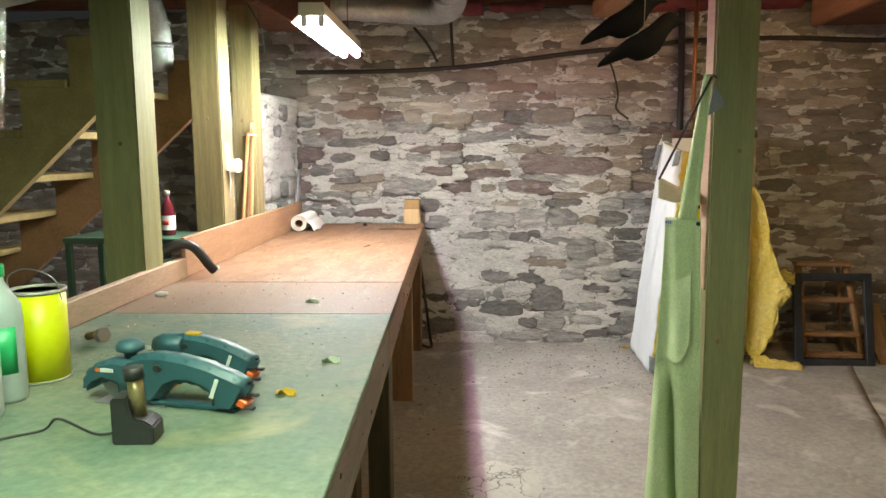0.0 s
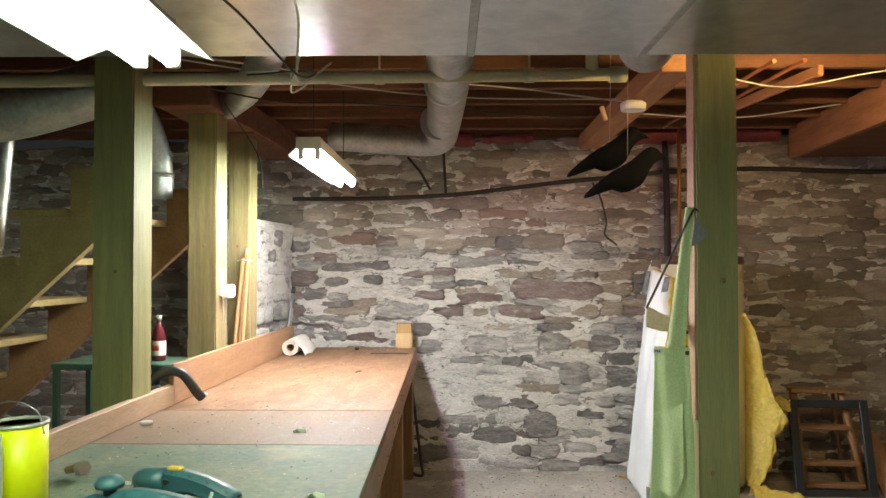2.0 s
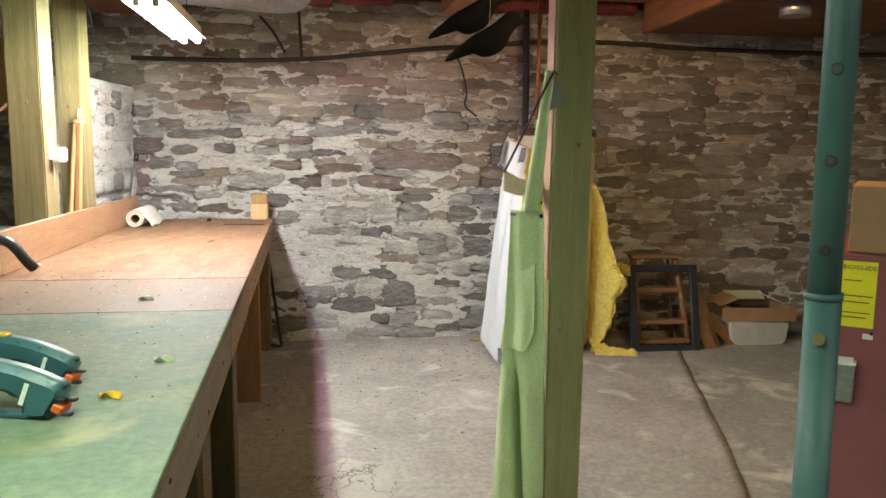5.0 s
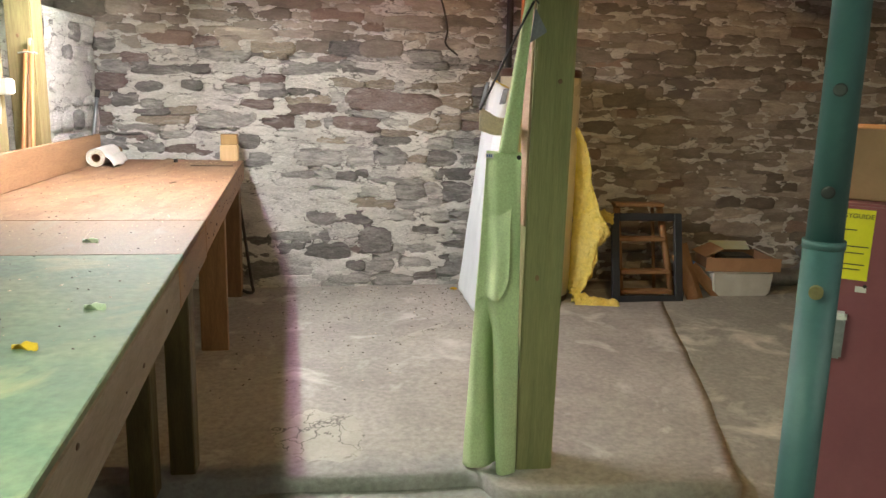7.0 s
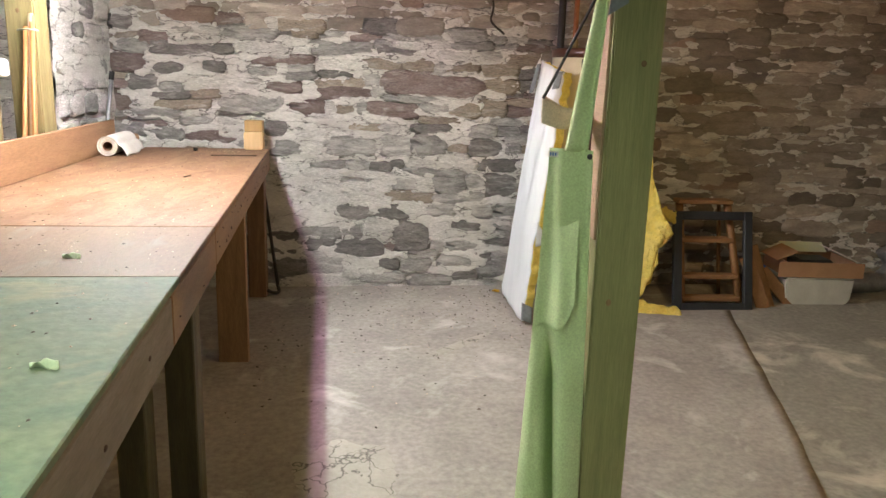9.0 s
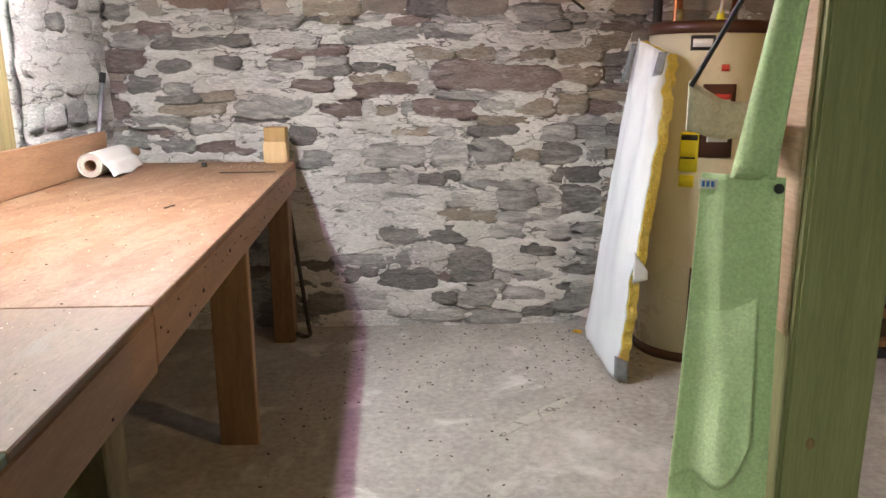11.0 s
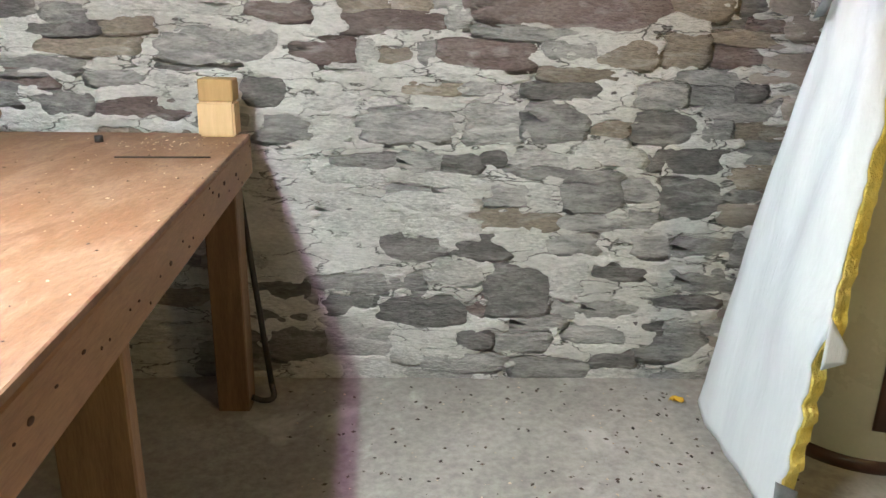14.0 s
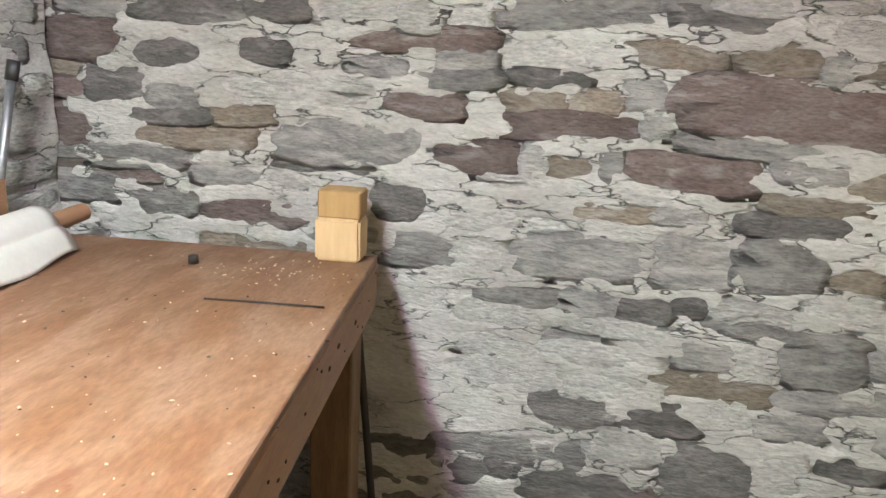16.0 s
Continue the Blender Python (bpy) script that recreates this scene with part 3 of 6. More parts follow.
# The stones that stand out in the wall
lay(-0.855, 1.445, 0.158, 0.062, "dark")
lay(-0.564, 1.460, 0.134, 0.052, "dark")
lay(-1.009, 1.345, 0.196, 0.094, "dark")
lay(-0.779, 1.221, 0.355, 0.072, "tan")
lay(-0.998, 1.099, 0.210, 0.061, "red")
lay(-0.880, 1.014, 0.194, 0.062, "grey")
lay(-0.591, 1.006, 0.302, 0.064, "red")
lay(-0.318, 1.222, 0.427, 0.112, "grey")
lay(-0.514, 1.354, 0.501, 0.078, "pale")
lay(-0.108, 1.344, 0.216, 0.058, "red")
lay(-0.134, 1.514, 0.409, 0.051, "red")
lay(-0.008, 1.465, 0.158, 0.047, "grey")
lay(0.045, 1.209, 0.236, 0.080, "red")
lay(0.301, 1.196, 0.145, 0.051, "tan")
lay(0.288, 1.311, 0.366, 0.072, "red")
lay(0.869, 1.379, 0.656, 0.142, "red")
lay(0.610, 1.212, 0.376, 0.090, "red")
lay(0.535, 1.504, 0.240, 0.065, "tan")
lay(0.787, 1.510, 0.201, 0.064, "tan")
lay(1.058, 1.504, 0.231, 0.052, "tan")
lay(1.321, 1.387, 0.232, 0.091, "tan")
lay(1.319, 1.500, 0.229, 0.089, "tan")
lay(-0.170, 1.073, 0.137, 0.083, "dark")
lay(0.065, 1.047, 0.193, 0.056, "pale")
lay(-0.113, 0.940, 0.206, 0.092, "grey")
lay(0.064, 0.945, 0.142, 0.081, "pale")
lay(0.342, 0.959, 0.338, 0.117, "grey")
lay(0.638, 0.974, 0.203, 0.149, "grey")
lay(0.859, 0.991, 0.227, 0.147, "grey")
lay(0.898, 1.093, 0.306, 0.049, "dark")
lay(1.209, 1.081, 0.184, 0.078, "grey")
lay(1.398, 1.085, 0.175, 0.056, "grey")
lay(1.244, 0.973, 0.259, 0.108, "dark")
lay(1.374, 0.863, 0.245, 0.102, "dark")
lay(0.186, 0.836, 0.215, 0.041, "grey")
lay(0.381, 0.833, 0.161, 0.060, "grey")
lay(0.531, 0.836, 0.134, 0.065, "dark")
lay(0.647, 0.855, 0.066, 0.042, "dark")
lay(0.122, 0.685, 0.256, 0.059, "pale")
lay(0.171, 0.601, 0.302, 0.094, "pale")
lay(0.472, 0.595, 0.282, 0.067, "pale")
lay(0.735, 0.628, 0.314, 0.069, "tan")
lay(0.701, 0.722, 0.156, 0.079, "grey")
lay(0.831, 0.718, 0.089, 0.097, "pale")
lay(0.997, 0.719, 0.226, 0.106, "grey")
lay(1.361, 0.724, 0.232, 0.140, "dark")
lay(0.359, 0.517, 0.242, 0.089, "dark")
lay(0.603, 0.524, 0.237, 0.084, "dark")
lay(0.943, 0.543, 0.205, 0.073, "grey")
lay(0.516, 0.426, 0.200, 0.090, "pale")
lay(0.748, 0.357, 0.235, 0.199, "dark")
lay(0.396, 0.272, 0.337, 0.120, "dark")
lay(0.071, 0.285, 0.116, 0.052, "dark")
lay(0.158, 0.147, 0.253, 0.109, "grey")
lay(-0.130, 0.345, 0.178, 0.058, "dark")
lay(-0.189, 0.251, 0.134, 0.048, "dark")
lay(-0.091, 0.127, 0.227, 0.130, "dark")
lay(0.941, 0.403, 0.135, 0.140, "pale")
lay(1.126, 0.438, 0.172, 0.046, "dark")
lay(1.440, 0.409, 0.240, 0.093, "grey")
lay(1.099, 0.293, 0.226, 0.063, "grey")
lay(1.373, 0.333, 0.258, 0.044, "dark")
lay(0.767, 0.161, 0.214, 0.083, "grey")
lay(1.012, 0.623, 0.220, 0.052, "grey")
lay(1.214, 0.546, 0.166, 0.087, "grey")
lay(1.423, 0.538, 0.233, 0.073, "grey")
lay(0.221, 1.428, 0.205, 0.030, "dark")
lay(0.768, 1.283, 0.396, 0.035, "grey")
lay(0.898, 1.236, 0.171, 0.050, "grey")
lay(1.090, 1.224, 0.203, 0.094, "tan")
lay(1.281, 1.238, 0.170, 0.110, "tan")
lay(0.924, 1.149, 0.240, 0.042, "tan")
lay(-0.246, 1.435, 0.159, 0.031, "grey")
lay(-0.024, 1.415, 0.222, 0.040, "grey")
lay(0.342, 1.378, 0.127, 0.046, "tan")
lay(0.191, 1.375, 0.158, 0.043, "tan")
lay(1.178, 0.748, 0.108, 0.079, "grey")
lay(1.183, 0.646, 0.125, 0.072, "grey")
lay(0.129, 0.778, 0.271, 0.056, "pale")
lay(0.451, 0.775, 0.303, 0.035, "pale")
lay(0.813, 0.852, 0.232, 0.052, "pale")
lay(0.901, 0.803, 0.399, 0.037, "grey")
lay(0.429, 0.692, 0.322, 0.048, "pale")
lay(0.209, 0.028, 0.261, 0.061, "pale")
lay(0.551, 0.067, 0.314, 0.065, "grey")
lay(1.067, 0.194, 0.257, 0.064, "grey")
lay(1.351, 0.145, 0.258, 0.111, "grey")
lay(0.888, 0.044, 0.293, 0.080, "grey")
lay(1.130, 0.079, 0.151, 0.081, "dark")
lay(1.561, 0.532, 0.083, 0.108, "grey")
lay(-1.138, 1.475, 0.297, 0.109, "red")
lay(-1.193, 1.211, 0.167, 0.090, "red")
lay(-0.959, 1.145, 0.311, 0.070, "grey")
lay(-1.136, 1.721, 0.136, 0.081, "dark")
lay(-0.724, 1.780, 0.328, 0.077, "red")
lay(0.333, 2.287, 0.398, 0.090, "dark")
lay(0.776, 2.210, 0.427, 0.053, "grey")
lay(-0.474, 2.221, 0.363, 0.064, "dark")
lay(-0.178, 1.817, 0.402, 0.084, "grey")
lay(0.530, 1.749, 0.219, 0.097, "dark")
lay(-0.404, 1.937, 0.316, 0.072, "grey")
lay(2.628, 1.426, 0.358, 0.093, "dark")
lay(2.974, 1.355, 0.321, 0.042, "dark")
lay(2.482, 1.532, 0.266, 0.068, "dark")
lay(3.023, 1.660, 0.242, 0.063, "dark")
lay(2.456, 1.704, 0.328, 0.064, "red")
lay(2.806, 1.828, 0.365, 0.068, "grey")
lay(2.413, 1.228, 0.266, 0.084, "dark")
lay(2.967, 1.146, 0.401, 0.083, "dark")
lay(2.486, 2.095, 0.288, 0.052, "dark")
lay(2.936, 2.101, 0.365, 0.072, "dark")
lay(2.721, 0.982, 0.242, 0.075, "grey")
lay(3.080, 0.940, 0.318, 0.083, "dark")
lay(2.378, 1.026, 0.122, 0.067, "red")
lay(0.660, 1.595, 0.288, 0.070, "dark")
lay(0.463, 0.011, 0.241, 0.065, "grey")
lay(1.073, 1.703, 0.294, 0.084, "grey")
lay(-0.921, 1.635, 0.208, 0.085, "red")
lay(-0.524, 1.573, 0.179, 0.042, "dark")
lay(-0.605, 2.325, 0.522, 0.086, "dark")
lay(1.007, 1.939, 0.433, 0.086, "tan")
lay(1.270, 1.792, 0.346, 0.086, "grey")
lay(0.094, 2.055, 0.522, 0.086, "dark")
lay(1.134, 2.070, 0.518, 0.086, "tan")
lay(0.759, 2.429, 0.388, 0.085, "tan")
lay(-0.339, 1.681, 0.350, 0.087, "grey")
lay(0.273, 1.604, 0.436, 0.087, "grey")
lay(-0.038, 2.161, 0.261, 0.086, "grey")
lay(3.143, 1.863, 0.214, 0.086, "dark")
lay(2.869, 2.244, 0.384, 0.085, "dark")
lay(3.474, 1.653, 0.428, 0.086, "dark")
lay(2.763, 1.696, 0.215, 0.065, "dark")


def courses(rg):
    """Rough courses of flat stones fill the wall between the stones laid above."""
    z = -0.02
    while z < 2.50:
        h = rg.choice((0.035, 0.05, 0.06, 0.075, 0.09))
        zm = z + h / 2
        spans = sorted((b[0], b[1]) for b in TAKEN[:NAMED] if min(z + h, b[3]) - max(z, b[2]) > 0.3 * h)
        x = -4.2 + rg.uniform(0, 0.2)
        while x < 5.4:
            w = rg.uniform(0.09, 0.33) * (1.15 if h > 0.06 else 0.85)
            stop = min([a for a, b in spans if a > x - 0.005] + [9])
            inside = [b for a, b in spans if a <= x + 0.01 < b]
            if inside:
                x = max(inside) + 0.006
                continue
            if stop - x < w + 0.06:
                w = stop - x - 0.006
            if w > 0.035:
                cx = x + w / 2
                hh = h * rg.uniform(0.85, 1.12)
                pale = max(0.0, min(1.0, 1.4 - abs(cx - 0.1) * 0.8 - 0.3 * abs(zm - 0.9)))
                tone = rg.choices(("grey", "dark", "red", "tan", "pale"), (4.6, 1.8, 0.4, 1.5, 4.2 * pale))[0]
                wave = 0.018 * math.sin(cx * 1.7 + zm * 2) if not spans else 0.0
                known = -1.1 < cx < 1.35 and zm < 1.5
                if known and rg.random() < (0.7 if cx < -0.1 else 0.5):
                    x += max(w, 0.03) + 0.01
                    continue
                lay(cx, zm + wave + rg.uniform(-0.008, 0.008), w, hh, tone, rg.uniform(-0.008, 0.006), rg.uniform(-4, 4), rg)
            x += max(w, 0.03) + rg.uniform(0.004, 0.022)
        z += h + rg.uniform(0.003, 0.014)


NAMED = len(LAID)
courses(random.Random(11))
WALL_N = north_wall()


def stub_wall():
    """A low return of the foundation with a capped top."""
    def fn(u, v):
        y, z = 5.5 + 0.85 * u, 1.86 * v
        return Vector((-1.2 + 0.02 * noise.noise((y * 6, z * 8, 1)) + 0.03 * noise.noise((y * 2, z * 3, 6)), y, z))
    bm = sheet(fn, 40, 80)
    box(0.35, 0.86, 1.80, (-1.42, 5.93, 0.93), 0.01, bm=bm)
    ob = single("wall_return", bm, MORTAR, "low whitewashed stone return wall with a flat cap", "wall", kind="structure")
    cap = box(0.42, 0.9, 0.06, (-1.40, 5.93, 1.86), 0.012)
    part("cap", cap, ST["pale"], ob, "pale flat cap stone")
    rg = random.Random(8)
    z = 0.1
    while z < 1.75:
        h = rg.uniform(0.07, 0.14)
        y = 5.53 + rg.uniform(0, 0.08)
        while y < 6.25:
            w = rg.uniform(0.12, 0.3)
            w = min(w, 6.33 - y)
            o = new("stone", rg.choice(STONES[rg.choice(("pale", "pale", "grey", "pale"))]))
            o.parent = ob
            o.matrix_basis = Matrix.LocRotScale((-1.196, y + w / 2, z + h / 2), Euler((0, 0, radians(90))), (w, 1.0, h * 0.9))
            y += w + 0.02
        z += h + 0.012


# ---- posts, bench and what hangs overhead ----
def post(x0, x1, y0, y1, z0, z1, lean, label, material=TREATED, chamfer=0.006):
    w, d = x1 - x0, y1 - y0
    bm = box(w, d, z1 - z0, (0, 0, (z1 - z0) / 2), chamfer, seg=2)
    rg = random.Random(int(x0 * 100))
    ob = single("post", bm, material, label, "post", pose(x0 + w / 2, y0 + d / 2, z0, 0, lean, 0), group="basement posts")
    for k in range(2):
        z = 0.75 + k * 0.85 + rg.uniform(-0.1, 0.1)
        kn = lathe([(0.009, 0), (0.008, 0.001), (0.003, 0.0014)], seg=10)
        bmesh.ops.transform(kn, matrix=pose(rg.uniform(-w * 0.3, w * 0.3), -d / 2 + 0.0005, z, 90) @ Matrix.Diagonal((1, rg.uniform(0.9, 1.5), 1, 1)), verts=kn.verts)
        part("knot", kn, LEG, ob, "dark round knot")
    return ob


post(-1.143, -0.973, 3.40, 3.565, 0.0, 2.56, 0, "green-tinted treated square timber post with knots")
post(-1.214, -1.054, 4.45, 4.61, 0.0, 2.40, 0, "olive-tan square timber post under a header beam", TREATED_TAN)
post(-1.24, -1.103, 5.1, 5.25, 0.0, 2.385, 0, "brown timber post with pale edge against the return wall", TREATED_TAN)
POST_R = post(1.253, 1.402, 3.457, 3.607, -0.05, 2.56, 0, "green treated timber post with an apron hanging on it")
HB = thing("header_beam", "dark wooden header beam carried by the posts", "beam")
part("beam", board((-1.16, 4.25), (-1.24, 6.3), 0.30, 2.40, 2.56, 0.006), JOIST, HB)
part("corbel", board((-1.15, 5.02), (-1.18, 5.6), 0.2, 2.385, 2.399, 0.004), JOIST, HB)


def workbench():
    """Long bench of two sheets on a frame, with a raised back rail."""
    b = thing("workbench", "long plywood workbench with grey-green tinted near half and wooden back rail", "workbench")
    far_r, near_r, mid_r = (-0.195, 6.245), (0.312, 0.55), (0.030, 3.735)
    def quad(p, q, wl, wq, name, material, label):
        z1, z0 = 0.944, 0.925
        bm = bmesh.new()
        pts = [(p[0], p[1]), (q[0], q[1]), (q[0] - wq, q[1] - 0.07), (p[0] - wl, p[1] - 0.07)]
        vs = [bm.verts.new((x, y, z0)) for x, y in pts] + [bm.verts.new((x, y, z1)) for x, y in pts]
        for f in ((3, 2, 1, 0), (4, 5, 6, 7), (0, 1, 5, 4), (1, 2, 6, 5), (2, 3, 7, 6), (3, 0, 4, 7)):
            bm.faces.new([vs[i] for i in f])
        bmesh.ops.recalc_face_normals(bm, faces=bm.faces)
        bmesh.ops.bevel(bm, geom=bm.edges[:], offset=0.003, segments=1, affect="EDGES")
        return part(name, bm, material, b, label)
    green_r = (0.0857, 3.11)
    quad(mid_r, far_r, 1.02, 0.93, "top_panel", PLY, "orange-brown plywood sheet with scuffs")
    quad((green_r[0], green_r[1]), (mid_r[0], mid_r[1] - 0.004), 1.05, 1.02, "top_panel", PLY_DULL, "bare tan plywood sheet")
    quad(near_r, (green_r[0], green_r[1] - 0.001), 1.15, 1.05, "top_panel", PLY_TINTED, "worn sheet tinted grey-green, with scratches")
    part("front_apron", board(mid_r, far_r, 0.038, 0.806, 0.926, 0.004, side=0.45), FIR, b, "orange fir edge board with nail marks")
    part("front_apron", board(near_r, (0.0965, 2.99), 0.038, 0.794, 0.926, 0.004, side=0.45), FIR_EDGE, b, "soiled greyish edge board")
    part("front_apron", board((0.0956, 3.0), (mid_r[0], mid_r[1] - 0.005), 0.038, 0.794, 0.926, 0.004, side=0.45), FIR, b, "short fir edge board with a knot")
    rg = random.Random(12)
    for p, q, n, zz in ((mid_r, far_r, 34, 0.806), (near_r, mid_r, 9, 0.794)):
        nails = bmesh.new()
        for k in range(n):
            f = (k + rg.uniform(0.1, 0.9)) / n
            x, y, z = p[0] + (q[0] - p[0]) * f, p[1] + (q[1] - p[1]) * f, rg.uniform(zz + 0.015, 0.915)
            r = rg.choice((0.0025, 0.003, 0.0035, 0.006))
            dot = lathe([(r, 0), (r * 0.9, 0.0015), (r * 0.3, 0.0018)], seg=9, sx=1.0, sy=rg.uniform(0.8, 2.0))
            bmesh.ops.transform(dot, matrix=pose(x + 0.0022, y, z, 0, 90, 0), verts=dot.verts)
            join(nails, dot)
        tagged(part("nail_marks", nails, DEBRIS_DARK, b, "dark nail holes and small knots"), kind="stuff")
    part("end_apron", board((far_r[0] - 0.03, far_r[1] - 0.04), (far_r[0] - 0.92, far_r[1] - 0.10), 0.038, 0.806, 0.925), FIR, b)
    for x, y in ((-0.35, 2.2), (-0.40, 3.6), (-0.5, 5.0)):
        part("cross_brace", board((x + 0.42 - (y - 2.2) * 0.03, y), (x - 0.45, y - 0.04), 0.04, 0.84, 0.924), LEG, b)
    part("back_rail", board((-0.972, 3.77), (-1.078, 5.98), 0.022, 0.946, 1.128, side=0.4), FIR, b, "taller orange plywood back board")
    part("back_rail", board((-0.845, 1.2), (-0.975, 3.86), 0.036, 0.946, 1.036, side=0.5), RAIL, b, "low pale wooden back board with a knot")
    for (x, y, sx, sy), lab in (((-0.155, 3.405, 0.09, 0.09), "weathered square leg"), ((-0.05, 3.575, 0.095, 0.09), "dark square leg"), ((-0.180, 4.935, 0.15, 0.04), "wide board leg"),
                                ((-0.258, 6.095, 0.11, 0.09), "reddish dark leg"), ((0.12, 1.9, 0.09, 0.09), ""), ((-0.85, 2.0, 0.09, 0.09), ""), ((-0.9, 3.5, 0.09, 0.09), ""), ((-0.98, 5.0, 0.09, 0.09), ""), ((-1.02, 5.95, 0.09, 0.09), "")):
        zf = ground_z(x, y) - (0.0 if y > 3.35 else 0.05) - 0.004
        part("leg", box(sx, sy, 0.924 - zf, (x, y, (0.924 + zf) / 2), 0.004), LEG_OLIVE if abs(y - 3.43) < 0.2 else LEG, b, lab)
    return b


workbench()


def shop_light(m, tubes, label, wing, L=1.22):
    """Hanging fluorescent fixture along y with bare tubes under a folded steel tray."""
    b = thing("fluorescent_lamp", label, "lamp", m, "shop lights")
    prof = [(-0.055, 0.075), (0.055, 0.075), (0.06, 0.03), (0.06 + wing, -0.005), (0.06 + wing, -0.009), (0.056, 0.022), (-0.056, 0.022), (-0.06 - wing, -0.009), (-0.06 - wing, -0.005), (-0.06, 0.03)]
    part("housing", prism(prof, L), ENAMEL, b, "white enamelled steel tray")
    for y in (-L / 2 - 0.003, L / 2 + 0.003):
        part("end_plate", prism([(-0.058, 0.077), (0.058, 0.077), (0.06, 0.02), (-0.06, 0.02)], 0.004, pose(0, y, 0)), ENAMEL, b)
    for x, material in tubes:
        part("tube", tube([(x, -L / 2 + 0.03, -0.008), (x, L / 2 - 0.03, -0.008)], 0.0185, 14), material, b, "glowing fluorescent tube")
        for y in (-L / 2 + 0.018, L / 2 - 0.018):
            part("lamp_holder", box(0.028, 0.022, 0.05, (x, y, -0.002), 0.004), WHITE_PL, b)
    for y in (-0.5, 0.5):
        part("hanger", tube([(0, y, 0.075), (0, y, CEIL - m.translation.z)], 0.003, 6), IRON, b, "thin dark hanging rod")
    return b


shop_light(pose(-0.449, 4.55, 2.092, 0, 0, 4.7), ((-0.038, W_TUBE), (0.04, P_TUBE)), "hanging two-tube fluorescent shop light over the bench", 0.032, 1.25)
shop_light(pose(-0.105, 1.31, 1.985, 0, 0, 6.0), ((-0.005, G_TUBE), (0.06, G_TUBE)), "bright greenish fluorescent shop light with wide white reflector", 0.075)
shop_light(pose(2.75, 0.7, 2.05, 0, 0, 95), ((-0.035, W2_TUBE), (0.035, W2_TUBE)), "fluorescent shop light with two white tubes on the east side", 0.03)


def main_duct():
    d = thing("trunk_duct", "large rectangular galvanised sheet-metal trunk duct under the joists", "duct", pose(0.2, 3.2, 2.332, 0, 0, SKEW))
    x = -3.4
    for k, w in enumerate((1.15, 1.2, 1.25, 0.62, 1.25, 1.25)):
        part("duct_section", box(w - 0.004, 0.62, 0.22, (x + w / 2, -0.31, 0.11), 0.004), GALV, d)
        part("drive_seam", box(0.03, 0.628, 0.228, (x + w, -0.31, 0.11), 0.003), GALV_DULL, d)
        x += w
    return d


main_duct()


def round_duct(pts, r, label, material=GALV_DULL, seams=()):
    d = thing("round_duct", label, "duct")
    part("pipe", tube(pts, r, 24), material, d)
    for c, ax in seams:
        c, ax = Vector(c), Vector(ax).normalized()
        part("crimp_ring", tube([c - ax * 0.012, c + ax * 0.012], r + 0.006, 24), GALV, d)
    return d


round_duct(bend([(0.34, 3.1, 2.45), (0.25, 4.0, 2.42), (0.14, 4.9, 2.39), (0.08, 5.3, 2.385), (-0.04, 5.5, 2.40), (-0.3, 5.58, 2.43), (-0.7, 5.58, 2.46)], 6), 0.098, "round galvanised branch duct running to the wall", seams=(((0.24, 4.0, 2.42), (-0.1, 1, 0)), ((0.12, 4.8, 2.395), (-0.12, 1, 0))))
round_duct(bend([(-0.25, 3.0, 2.46), (-0.45, 3.5, 2.455), (-0.75, 4.1, 2.45), (-1.05, 4.6, 2.47)], 6), 0.075, "short slanting round duct branching off the trunk")
round_duct(bend([(1.03, 3.1, 2.46), (1.04, 3.4, 2.44), (1.09, 3.6, 2.45), (1.15, 3.75, 2.52)], 6), 0.1, "round galvanised duct elbow beside the timber post")
round_duct(bend([(-1.35, 3.95, 2.44), (-1.42, 4.3, 2.38), (-1.45, 4.55, 2.2), (-1.45, 4.6, 1.95)], 6), 0.085, "greenish round duct drop behind the posts", GALV_DULL, (((-1.45, 4.58, 2.08), (0, 0, 1)), ((-1.45, 4.56, 2.2), (0, 0.1, 1))))
round_duct(bend([(-3.6, 2.9, 2.25), (-2.6, 3.3, 2.22), (-1.9, 3.7, 2.25), (-1.35, 3.95, 2.44)], 6), 0.13, "large dull round duct in the dark above the stairs")


def plastic_pipe():
    p = thing("drain_pipe", "ivory plastic drain pipe hung under the joists", "pipe")
    part("run", tube([(-3.8, 3.24, 2.322), (1.0, 3.67, 2.362)], 0.026, 16), PVC, p)
    part("tee", tube([(0.95, 3.665, 2.362), (1.02, 3.672, 2.363)], 0.034, 16), PVC, p)
    part("riser", tube([(0.88, 3.66, 2.36), (0.88, 3.68, 2.58)], 0.026, 14), PVC, p)
    for x in (-2.0, -1.0, -0.34, 0.0, 0.62):
        z, y = 2.362 + (x - 1.0) * 0.0083, 3.67 + (x - 1.0) * 0.0896
        part("strap", tube([(x, y, z + 0.02), (x, y, 2.58)], 0.005, 6), PVC, p)
        part("coupling", tube([(x - 0.02, y, z), (x + 0.02, y, z)], 0.031, 14), PVC, p)


plastic_pipe()
single("ceiling_beam", board((1.12, 6.3), (1.30, 4.0), 0.15, 2.45, 2.56, 0.005), BEAM, "orange-lit wooden beam meeting the stone wall", "beam")


